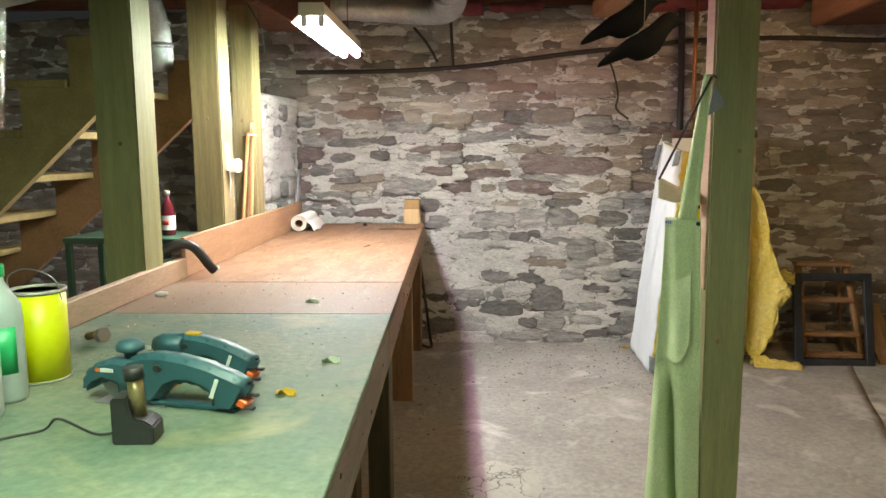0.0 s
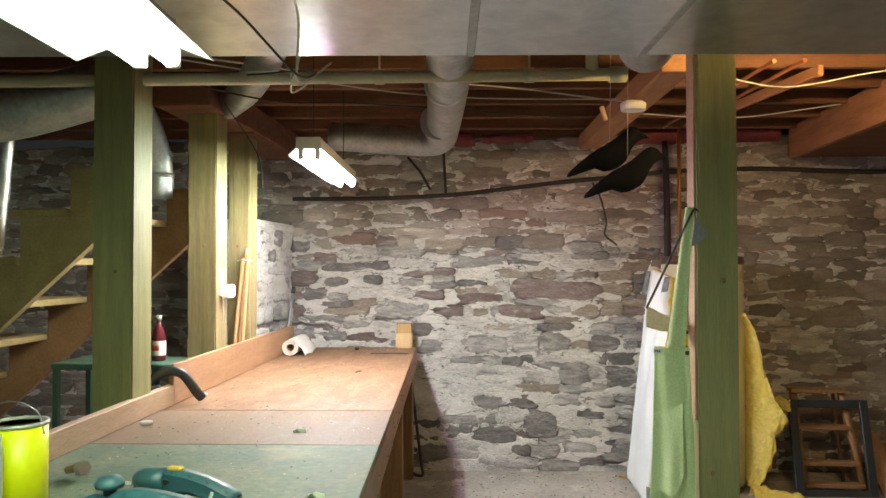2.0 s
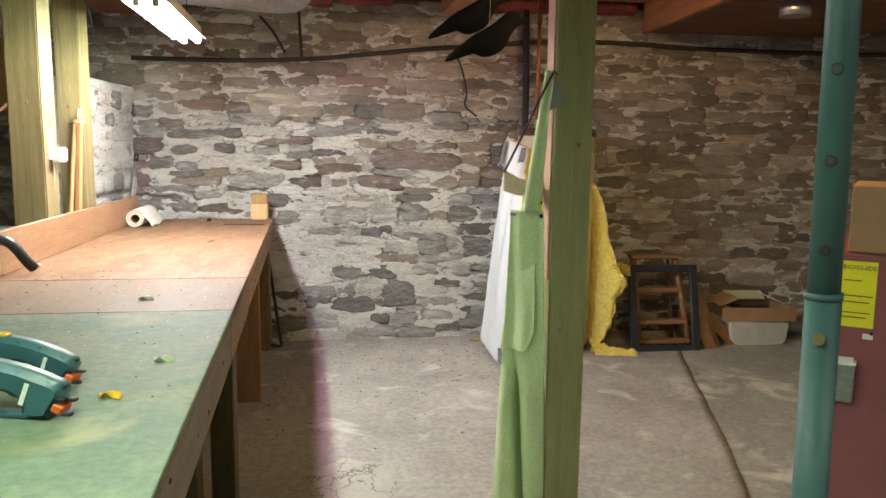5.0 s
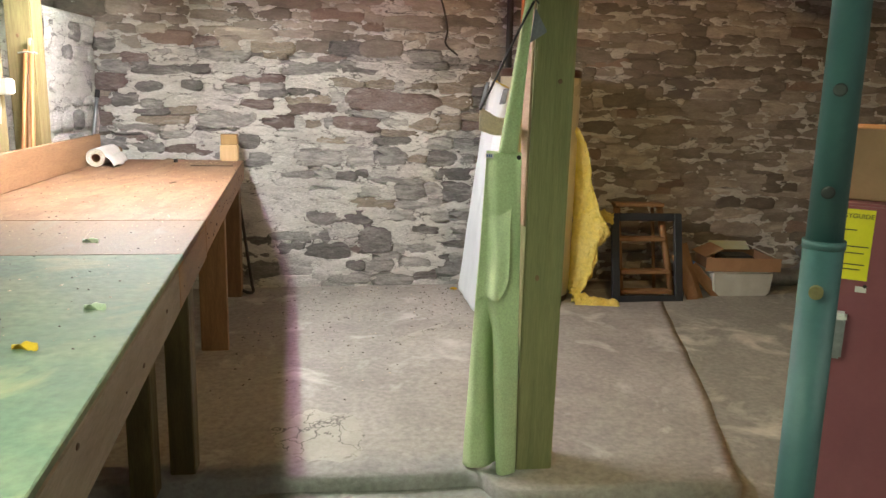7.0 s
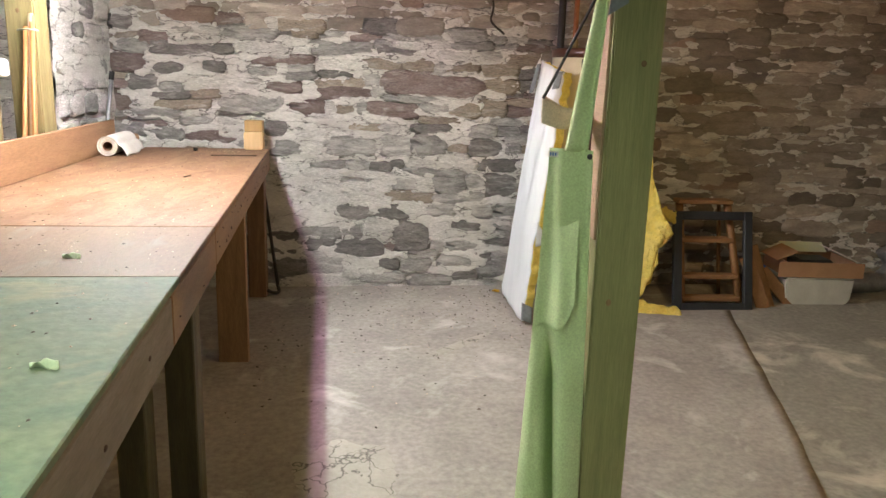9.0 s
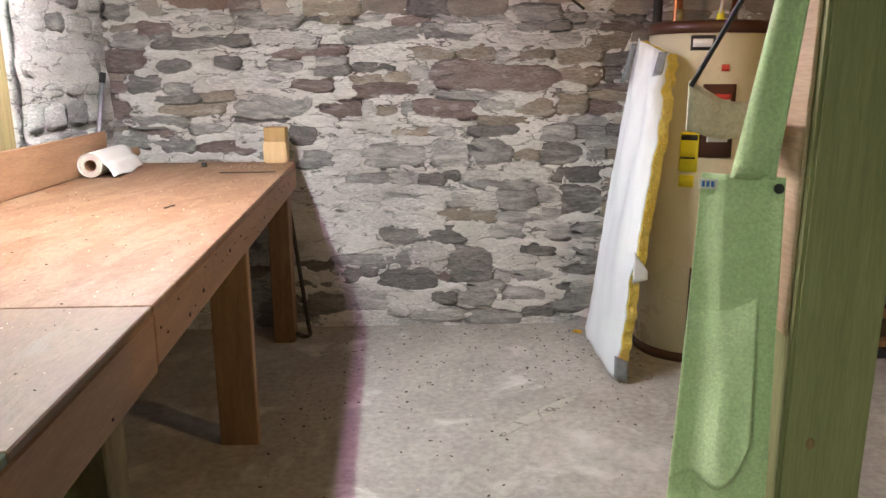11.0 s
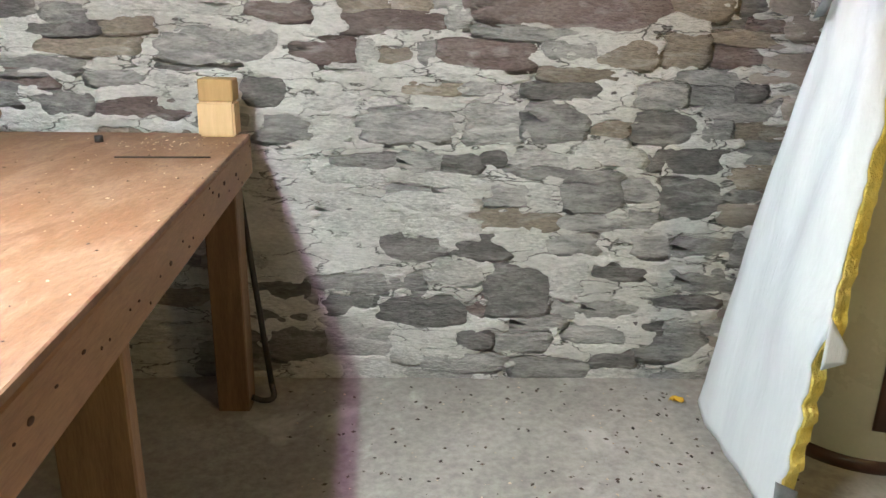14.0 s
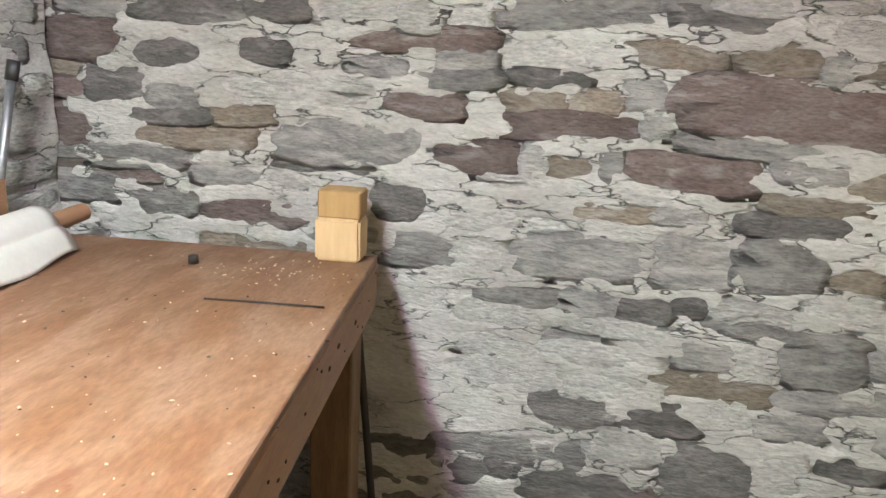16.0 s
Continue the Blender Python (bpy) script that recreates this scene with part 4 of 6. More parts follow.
def dropped_beam():
    b = thing("dropped_beam", "boxed orange timber beam beside a dark soffit", "beam")
    part("side_board", box(0.045, 1.7, 0.23, (2.62, 5.5, 2.48), 0.004), BEAM, b)
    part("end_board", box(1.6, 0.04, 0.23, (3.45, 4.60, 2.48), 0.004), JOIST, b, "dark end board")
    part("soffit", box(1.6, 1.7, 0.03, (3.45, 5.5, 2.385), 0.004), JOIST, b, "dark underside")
    part("vent_collar", tube([(3.05, 5.0, 2.37), (3.05, 5.0, 2.29)], 0.09, 24), GALV, b, "short shiny round metal collar")


dropped_beam()
for p, q in (((1.79, 4.2, 2.54), (1.60, 5.9, 2.54)), ((1.93, 4.2, 2.54), (1.74, 5.9, 2.54))):
    single("copper_pipe", tube([p, q], 0.011, 10), COPPER, "thin bright copper water pipe under the joists", "pipe", group="copper pipes")
single("cleat", board((1.88, 5.2), (2.06, 4.35), 0.03, 2.50, 2.555, 0.004), BEAM, "slanting bare wooden cleat under the joists", "cleat")


def steel_column():
    c = thing("steel_column", "teal painted adjustable steel support column with pin holes", "column", pose(1.482, 1.98, 0, 0, -0.8, 0))
    holes = (1.31, 1.485, 1.66)
    part("base_plate", box(0.15, 0.15, 0.012, (0, 0, -0.075), 0.002), TEAL, c)
    part("lower_tube", tube([(0, 0, -0.07), (0, 0, 1.22)], 0.0345, 28), TEAL, c)
    part("collar", tube([(0, 0, 1.207), (0, 0, 1.222)], 0.0365, 28), TEAL, c)
    part("upper_tube", tube([(0, 0, 1.21), (0, 0, 2.4)], 0.031, 28), TEAL, c)
    for z in holes:
        h = lathe([(0.0115, 0), (0.0115, 0.003), (0.0085, 0.004)], seg=16)
        bmesh.ops.transform(h, matrix=pose(-0.0180, -0.0230, z, 90, 0, -38), verts=h.verts)
        part("pin_hole", h, BLACK, c, "dark round pin hole")
    pin = tube([(-0.030, -0.040, 1.133), (0.026, 0.042, 1.133)], 0.012, 14)
    part("pin", pin, BRASS, c, "dull brass-coloured locking pin")
    part("top_plate", box(0.16, 0.16, 0.012, (0, 0, 2.396), 0.002), TEAL, c)


steel_column()


def water_heater():
    t = thing("water_heater", "almond enamelled electric water heater with brown access panels", "water heater", pose(1.86, 5.95, 0.03, 0, 0, 0))
    r = 0.275
    part("tank", lathe([(r * 0.97, 0.045), (r, 0.05), (r, 1.555), (r * 0.97, 1.56)], seg=64), TANK, t)
    part("base_ring", lathe([(r * 0.98, -0.005), (r * 0.98, 0.045), (r * 0.9, 0.046)], seg=48), BROWN, t, "dark brown base ring")
    part("top_cap", lathe([(r + 0.006, 1.545), (r + 0.006, 1.59), (r * 0.95, 1.60), (0.02, 1.605)], seg=64), BROWN, t, "brown top cap")
    def curved(a0, a1, z0, z1, off, material, name, label="", parent=t, thick=0.006, n=10):
        bm = sheet(lambda u, v: Vector(((r + off) * math.sin(a0 + (a1 - a0) * u), -(r + off) * math.cos(a0 + (a1 - a0) * u), z0 + (z1 - z0) * v)), n, 1, thick)
        return part(name, bm, material, parent, label)
    A = radians(-4.6)
    w = 0.14
    up = curved(A - w / r / 2, A + w / r / 2, 1.0, 1.325, 0.010, BROWN, "access_panel", "brown upper access panel")
    low = curved(A - w / r / 2, A + w / r / 2, 0.155, 0.48, 0.010, BROWN, "access_panel", "brown lower access panel")
    curved(A - 0.15, A + 0.17, 1.07, 1.28, 0.014, PAPER, "warning_label", "white warning label", up)
    curved(A - 0.15, A + 0.17, 1.258, 1.282, 0.016, INKRED, "label_bar", thick=0.002)
    curved(A - 0.09, A + 0.06, 1.21, 1.228, 0.016, INK, "label_bar", thick=0.002)
    curved(A - 0.03, A + 0.12, 1.16, 1.185, 0.016, INK, "label_bar", thick=0.002)
    curved(A - 0.12, A + 0.14, 0.31, 0.42, 0.014, PAPER, "warning_label", "small pale label", low)
    curved(A - 0.17, A + 0.14, 0.68, 0.78, 0.003, PAPER, "notice_label", "pale notice with fine print", thick=0.002)
    for k in range(5):
        curved(A - 0.14, A + 0.10 - 0.03 * (k % 2), 0.69 + 0.016 * k, 0.694 + 0.016 * k, 0.006, TAPE, "print_line", thick=0.001)
    curved(A - 0.56, A - 0.26, 0.93, 1.11, 0.003, YLABEL, "energy_label", "yellow energy label", thick=0.002)
    curved(A - 0.54, A - 0.28, 1.075, 1.10, 0.006, INK, "label_bar", thick=0.001)
    curved(A - 0.54, A - 0.30, 0.99, 0.998, 0.006, INK, "label_bar", thick=0.001)
    curved(A - 0.54, A - 0.30, 0.86, 0.915, 0.003, YLABEL, "energy_label", "yellow energy label strip", thick=0.002)
    curved(A - 0.50, A - 0.12, 1.47, 1.535, 0.003, INK, "name_badge", "black maker badge", thick=0.002)
    curved(A - 0.46, A - 0.16, 1.485, 1.52, 0.006, WHITE_PL, "badge_bar", thick=0.001)
    curved(A + 0.0, A + 0.12, 1.38, 1.41, 0.004, INKRED, "red_mark", thick=0.001)
    v = tube([(r * math.sin(A), -r * math.cos(A), 0.095), ((r + 0.05) * math.sin(A), -(r + 0.05) * math.cos(A), 0.095)], 0.016, 12)
    dv = part("drain_valve", v, BRASS, t, "small brass drain valve")
    h = tube([((r + 0.05) * math.sin(A), -(r + 0.05) * math.cos(A), 0.095), ((r + 0.062) * math.sin(A), -(r + 0.062) * math.cos(A), 0.095)], 0.028, 8)
    part("valve_wheel", h, BRASS, dv)
    for x, z in ((-0.15, 2.6), (0.1, 2.6)):
        part("riser_pipe", tube([(x, -0.02, 1.6), (x, -0.02, 2.5)], 0.012, 12), COPPER, t, "copper riser pipe")
        part("nipple", tube([(x, -0.02, 1.6), (x, -0.02, 1.66)], 0.018, 12), BRASS, t)
    part("element_cable", tube(bend([(0.02, -0.05, 1.605), (0.03, -0.06, 1.68), (0.05, -0.05, 1.9), (0.02, 0.0, 2.5)], 5), 0.007, 8), WIRE_W, t, "pale electric cable")
    part("wire_nut", lathe([(0.02, 1.605), (0.018, 1.63), (0.006, 1.67)], (0.03, -0.05, 0), seg=10), YLABEL, t, "yellow wire connector")


water_heater()


def blanket(front, back, bulge, name, label, shown, hidden, seed, ragged=0.03):
    """A hanging quilt of fibreglass: facing on one side, fibre inside, with torn edges."""
    b = thing(name, label, "insulation", group="tank insulation")
    f = [Vector(p) for p in front]
    k = [Vector(p) for p in back]
    def along(ps, v):
        s = v * (len(ps) - 1)
        i = min(int(s), len(ps) - 2)
        return ps[i].lerp(ps[i + 1], s - i)
    def at(u, v, push):
        p = along(f, v).lerp(along(k, v), u)
        n_ = Vector(bulge)
        e = ragged * noise.noise((v * 14, seed, 0)) + 0.5 * ragged * noise.noise((v * 40, seed, 2))
        tang = (along(k, v) - along(f, v)).normalized()
        fold = 0.010 * math.sin(u * 9 + 3 * noise.noise((v * 2, u * 2, seed))) + 0.012 * noise.noise((u * 5, v * 7, seed + 4))
        return p + n_ * (4 * u * (1 - u)) + n_.normalized() * (push + fold) + tang * e * (1 - u) ** 3
    inward = -Vector(bulge).normalized()
    part("facing", sheet(lambda u, v: at(u, v, 0.028), 26, 60, 0.003, way=inward * 0.003), shown, b)
    bm = sheet(lambda u, v: at(u * 0.985 - 0.012, v * 0.985 + 0.008, 0.022 + (0.03 * noise.noise((u * 5, v * 9, seed)) + 0.014 * noise.noise((u * 12, v * 26, seed)) if shown is hidden else 0.0)), 26, 70, 0.045, way=inward * 0.05)
    part("fibre_batt", bm, hidden, b, "fluffy yellow fibreglass batt")
    return b


BLF = [(1.425, 5.47, 0.04), (1.475, 5.48, 0.52), (1.545, 5.55, 1.0), (1.625, 5.67, 1.49)]
BLB = [(1.365, 5.97, 0.12), (1.405, 5.93, 0.55), (1.455, 5.83, 1.05), (1.50, 5.71, 1.555)]
bl = blanket(BLF, BLB, (-0.03, -0.015, 0), "tank_blanket", "white-faced yellow fibreglass tank blanket hanging open", WRAP, FIBRE, 3, 0.03)
for p, q, wide in (((1.452, 5.70, 1.53), (1.415, 5.735, 1.36), 0.022), ((1.555, 5.635, 1.49), (1.525, 5.60, 1.39), 0.035)):
    d_ = Vector(q) - Vector(p)
    bm = sheet(lambda u, v: Vector(p) + d_ * v + Vector((wide * u - 0.012, -0.02 - 0.4 * wide * u, 0.01 * math.sin(7 * v) * u)), 3, 6, 0.002)
    part("tape_strip", bm, TAPE, bl, "grey duct tape strip")
bm = sheet(lambda u, v: Vector((1.385 + 0.065 * u, 5.44 + 0.01 * v, 0.03 + 0.10 * v + 0.03 * (1 - u))), 4, 4, 0.003)
part("tape_strip", bm, TAPE, bl, "grey duct tape at the bottom corner")
bm = sheet(lambda u, v: Vector((1.445 + 0.068 * u, 5.445 + 0.01 * u, 0.50 + 0.15 * v * (1 - 0.75 * u) + 0.015 * u)), 6, 6, 0.002)
part("torn_flap", bm, WRAP, bl, "torn white flap folded out")
blanket([(2.11, 5.76, 0.09), (2.185, 5.74, 0.125), (2.24, 5.74, 0.23), (2.27, 5.75, 0.40), (2.35, 5.76, 0.53), (2.26, 5.77, 0.665), (2.21, 5.78, 0.835), (2.155, 5.79, 1.09), (2.07, 5.80, 1.235)], [(2.10, 5.86, 0.1), (2.12, 5.88, 0.26), (2.12, 5.88, 0.42), (2.12, 5.88, 0.58), (2.12, 5.88, 0.74), (2.12, 5.88, 0.9), (2.11, 5.88, 1.04), (2.09, 5.88, 1.16), (2.06, 5.87, 1.26)], (0.02, -0.05, 0), "insulation_batt", "loose bulging yellow fibreglass batt beside the tank", FIBRE, FIBRE, 9, 0.03)
single("insulation_tuft", sheet(lambda u, v: Vector((2.26 + 0.15 * u, 5.88 + 0.03 * math.sin(5 * u), 0.585 + 0.10 * v * (1 - 0.3 * u) + 0.03 * noise.noise((u * 7, v * 5, 2)))), 14, 10, 0.02), FIBRE, "ragged tuft of yellow fibreglass behind the tank", "insulation")
single("insulation_scrap", sheet(lambda u, v: Vector((2.12 + 0.30 * u, 5.66 - 0.08 * u + 0.12 * v, 0.02 + 0.09 * math.sin(math.pi * v) * (1 - 0.5 * u) + 0.03 * noise.noise((u * 6, v * 6, 3)))), 16, 10, 0.02), FIBRE, "torn scrap of yellow fibreglass on the floor", "insulation")


def apron():
    """Canvas work apron hung by its neck strap on the side of the post."""
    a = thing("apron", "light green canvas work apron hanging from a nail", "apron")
    near, far = Vector((1.234, 3.505, 0)), Vector((1.112, 3.57, 0))
    across = (near - far).normalized()
    out = Vector((across.y, -across.x, 0))
    if out.x > 0:
        out = -out
    def ease(a):
        a = max(0.0, min(1.0, a))
        return a * a * (3 - 2 * a)
    def body(u, v):
        z = -0.01 + 1.26 * v
        d = 1 - v
        low = ease((0.55 - v) / 0.2)
        crease = 0.28 + 0.30 * max(0.0, 0.55 - v) / 0.55
        p = far.lerp(near, u) + across * (0.035 * d * (u - 0.2)) + Vector((-0.045 * d ** 1.2 * (1 - u), -0.035 * d, 0))
        lobes = 0.016 * d * math.sin(math.pi * u) + 0.030 * d * low * abs(math.sin(math.pi * min(1.0, u / crease if u < crease else (1 - u) / (1 - crease))))
        wave = lobes - 0.085 * low * math.exp(-((u - crease) / 0.075) ** 2) + 0.007 * math.sin(u * 9 + 4 * v) * (0.3 + d) + 0.010 * noise.noise((u * 3, v * 5, 3))
        return p + out * (0.012 + wave) + Vector((0, 0, z + 0.012 * math.sin(u * 5) * d))
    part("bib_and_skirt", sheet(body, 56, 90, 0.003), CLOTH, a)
    def fold(u, v):
        low_edge = 0.66 + 0.12 * u ** 3 + 0.02 * math.sin(2 * math.pi * u)
        z = low_edge + (1.08 - low_edge) * v
        p = body(0.84 * u - 0.05 * v * u, (z + 0.01) / 1.26)
        lift = (1 - v) ** 0.8
        return p + out * (-0.012 + 0.016 * ease(3.0 * (1 - v)) + 0.034 * lift * u ** 1.8)
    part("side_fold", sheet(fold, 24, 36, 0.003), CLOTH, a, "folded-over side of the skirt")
    def strap(u, v):
        p = Vector((1.190, 3.532, 1.245)).lerp(Vector((1.232, 3.462, 1.79)), v)
        return p + across * (0.035 * (u - 0.5) * 2) * (1 - 0.6 * v) + out * (0.018 + 0.008 * math.sin(u * 6))
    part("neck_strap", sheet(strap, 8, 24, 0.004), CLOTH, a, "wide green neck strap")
    part("waist_tie", tube(bend([(1.236, 3.445, 1.782), (1.185, 3.44, 1.68), (1.13, 3.49, 1.54), (1.075, 3.55, 1.40)], 5), 0.0045, 6), CABLE, a, "thin black cord")
    def tie(u, v):
        p = Vector((1.075, 3.565, 1.325)).lerp(Vector((1.225, 3.62, 1.32)), u)
        return p + Vector((0.006 * math.sin(7 * u), 0.008 * math.sin(5 * u), (0.085 - 0.03 * u) * v - 0.018 * math.sin(math.pi * u)))
    part("waist_strap", sheet(tie, 16, 5, 0.003), CLOTH_IN, a, "beige canvas waist strap")
    tag_at = body(0.10, 0.985) + out * 0.006
    turn = math.degrees(math.atan2(across.y, across.x))
    tag = part("maker_tag", box(0.034, 0.002, 0.018), PAPER, a, "small white sewn tag")
    tag.matrix_basis = pose(tag_at.x, tag_at.y, tag_at.z, 0, 0, turn)
    for dx in (-0.008, 0.0, 0.008):
        part("tag_mark", box(0.005, 0.004, 0.010, (dx, 0, 0)), INKBLUE, tag, "blue printed bar")
    snap_at = body(0.93, 0.985) + out * 0.004
    part("snap", lathe([(0.009, 0), (0.007, 0.004), (0.003, 0.005)], seg=12), INK, a, "dark metal snap").matrix_basis = pose(snap_at.x, snap_at.y, snap_at.z, 90, 0, turn)
    part("nail", tube([(1.262, 3.470, 1.775), (1.236, 3.435, 1.787)], 0.003, 6), IRON, a, "bent nail")
    return a


apron()
# Pale strip over the post's west face paints in the warm lamp light there.
single("wall_strip", box(0.008, 0.115, 1.45, bev=0.002), RAIL, "thin pale strip laid on the post for its warmly lit side", "batten", pose(1.2485, 3.535, 1.70, 0, 0, 0))
single("paper_tag", prism([(0, 0.0), (0.05, -0.08), (-0.015, -0.12)], 0.002), TAPE, "grey folded plastic tag on the post", "tag", pose(1.243, 3.45, 1.76, 0, 0, 10))


def crow(m, label):
    """Moulded decoy bird in one mesh: back and belly heights along its length, tail first."""
    step = 0.0012
    along = [step * v for v in (-158, -147, -100, -45, -10, 40, 80, 105, 125, 145, 160, 173)]
    back = [step * v for v in (-89, -74, -33, 10, 29, 60, 95, 107, 105, 90, 74, 62)]
    belly = [step * v for v in (-97, -97, -82, -64, -77, -66, -36, 14, 40, 53, 57, 58)]
    wide = (0.020, 0.024, 0.028, 0.036, 0.048, 0.052, 0.044, 0.034, 0.028, 0.016, 0.009, 0.003)
    bm = bmesh.new()
    rings = []
    for x, t_, b_, w in zip(along, back, belly, wide):
        mid, hh = (t_ + b_) / 2, (t_ - b_) / 2
        rings.append([bm.verts.new((x, w * math.sin(k * math.tau / 18), mid + hh * math.cos(k * math.tau / 18))) for k in range(18)])
    for p, q in zip(rings, rings[1:]):
        for k in range(18):
            bm.faces.new((p[k], p[(k + 1) % 18], q[(k + 1) % 18], q[k])).smooth = True
    bm.faces.new(rings[0])
    bm.faces.new(rings[-1])
    bmesh.ops.recalc_face_normals(bm, faces=bm.faces)
    bmesh.ops.subdivide_edges(bm, edges=bm.edges[:], cuts=1, smooth=0.6)
    return single("crow_decoy", bm, FEATHER, label, "decoy bird", m, "crow decoys")


for x, y, z in ((1.009, 4.30, 2.128), (1.087, 4.25, 2.017)):
    c_ = crow(pose(x, y, z), "black plastic crow decoy hanging from the joists")
    part("string", tube([(0.02, 0, 0.07), (0.03, 0, CEIL - z)], 0.0015, 5), WIRE_W, c_)
single("ceiling_rosette", lathe([(0.065, 0), (0.07, 0.035), (0.05, 0.05), (0.03, 0.052)], seg=20), WHITE_PL, "white porcelain lamp holder under a beam", "lamp holder", pose(1.19, 4.6, 2.397))
single("ceiling_rosette", lathe([(0.065, 0), (0.07, 0.035), (0.05, 0.05), (0.03, 0.052)], seg=20), WHITE_PL, "white porcelain lamp holder by the post", "lamp holder", pose(1.36, 4.3, 2.505))
single("pull_toggle", tube([(0.99, 4.3, 2.36), (1.01, 4.3, 2.29)], 0.012, 8), PINEBLK, "small wooden pull toggle on a cord", "toggle")
lb = thing("light_bulb", "bare warm light bulb up between the joists", "lamp", pose(1.95, 3.62, 2.475))
part("bulb", lathe([(0.012, 0.05), (0.016, 0.03), (0.03, 0), (0.028, -0.02), (0.01, -0.032)], seg=16), BULBM, lb, "glowing warm glass bulb")
part("socket", tube([(0, 0, 0.05), (0, 0, 0.15)], 0.02, 12), WHITE_PL, lb)


# ---- loose things, space by space ----
BT = 0.944


def wood_block():
    b = thing("wood_block", "two stacked square wooden offcuts at the bench corner", "wood block", pose(-0.283, 6.205, BT, 0, 0, 2))
    part("lower_block", box(0.120, 0.09, 0.114, (0, 0, 0.057), 0.007, seg=2), PINEBLK, b, "pale pine block")
    part("upper_block", box(0.112, 0.085, 0.072, (0.002, 0.002, 0.150), 0.004), OAKBLK, b, "darker brown end-grain block")


wood_block()


def paper_roll():
    """A roll wound on a brown core that sticks out at the wall end, its loose end lying over the bench."""
    r = thing("paper_roll", "loosely wound roll of white paper lying on the bench", "paper roll", pose(-0.992, 5.61, BT, 0, 0, 4))
    def spiral(u, v):
        a = 2.2 + u * 2.2 * math.tau
        rad = 0.056 - 0.026 * u + 0.003 * math.sin(a * 0.5)
        return Vector((rad * math.cos(a), 0.40 * v, 0.058 + rad * math.sin(a)))
    part("wound_paper", sheet(spiral, 80, 1, 0.001), PAPER, r)
    def flap(u, v):
        a = 2.2 - 2.0 * min(1.0, u * 1.7)
        over = max(0.0, u - 0.59) / 0.41
        p = Vector((0.058 * math.cos(a), 0, 0.058 + 0.058 * math.sin(a)))
        p += Vector((0.052 * over, 0, -0.062 * over + 0.014 * math.sin(math.pi * over)))
        return p + Vector((0.006 * math.sin(v * 5) * over, 0.40 * v - 0.02 * over * (1 - v), 0.006 * math.sin(v * 9) * over))
    part("loose_end", sheet(flap, 28, 12, 0.001), PAPER, r, "curling loose end of the paper")
    def ring(u, v):
        a, k = u * math.tau, min(int(v * 3), 2)
        prof = ((0.027, 0.004), (0.052, 0.004), (0.052, 0.385), (0.027, 0.385))
        f = v * 3 - k
        rad, y = (prof[k][i] + (prof[k + 1][i] - prof[k][i]) * f for i in (0, 1))
        return Vector((rad * math.cos(a), y, 0.058 + rad * math.sin(a)))
    part("paper_ring", sheet(ring, 28, 3, smooth=False), PAPER_EDGE, r, "wound paper edges")
    part("core", tube([(0, 0.0, 0.058), (0, 0.60, 0.058)], 0.025, 20, caps=False), CARD, r, "brown cardboard core sticking out")


paper_roll()


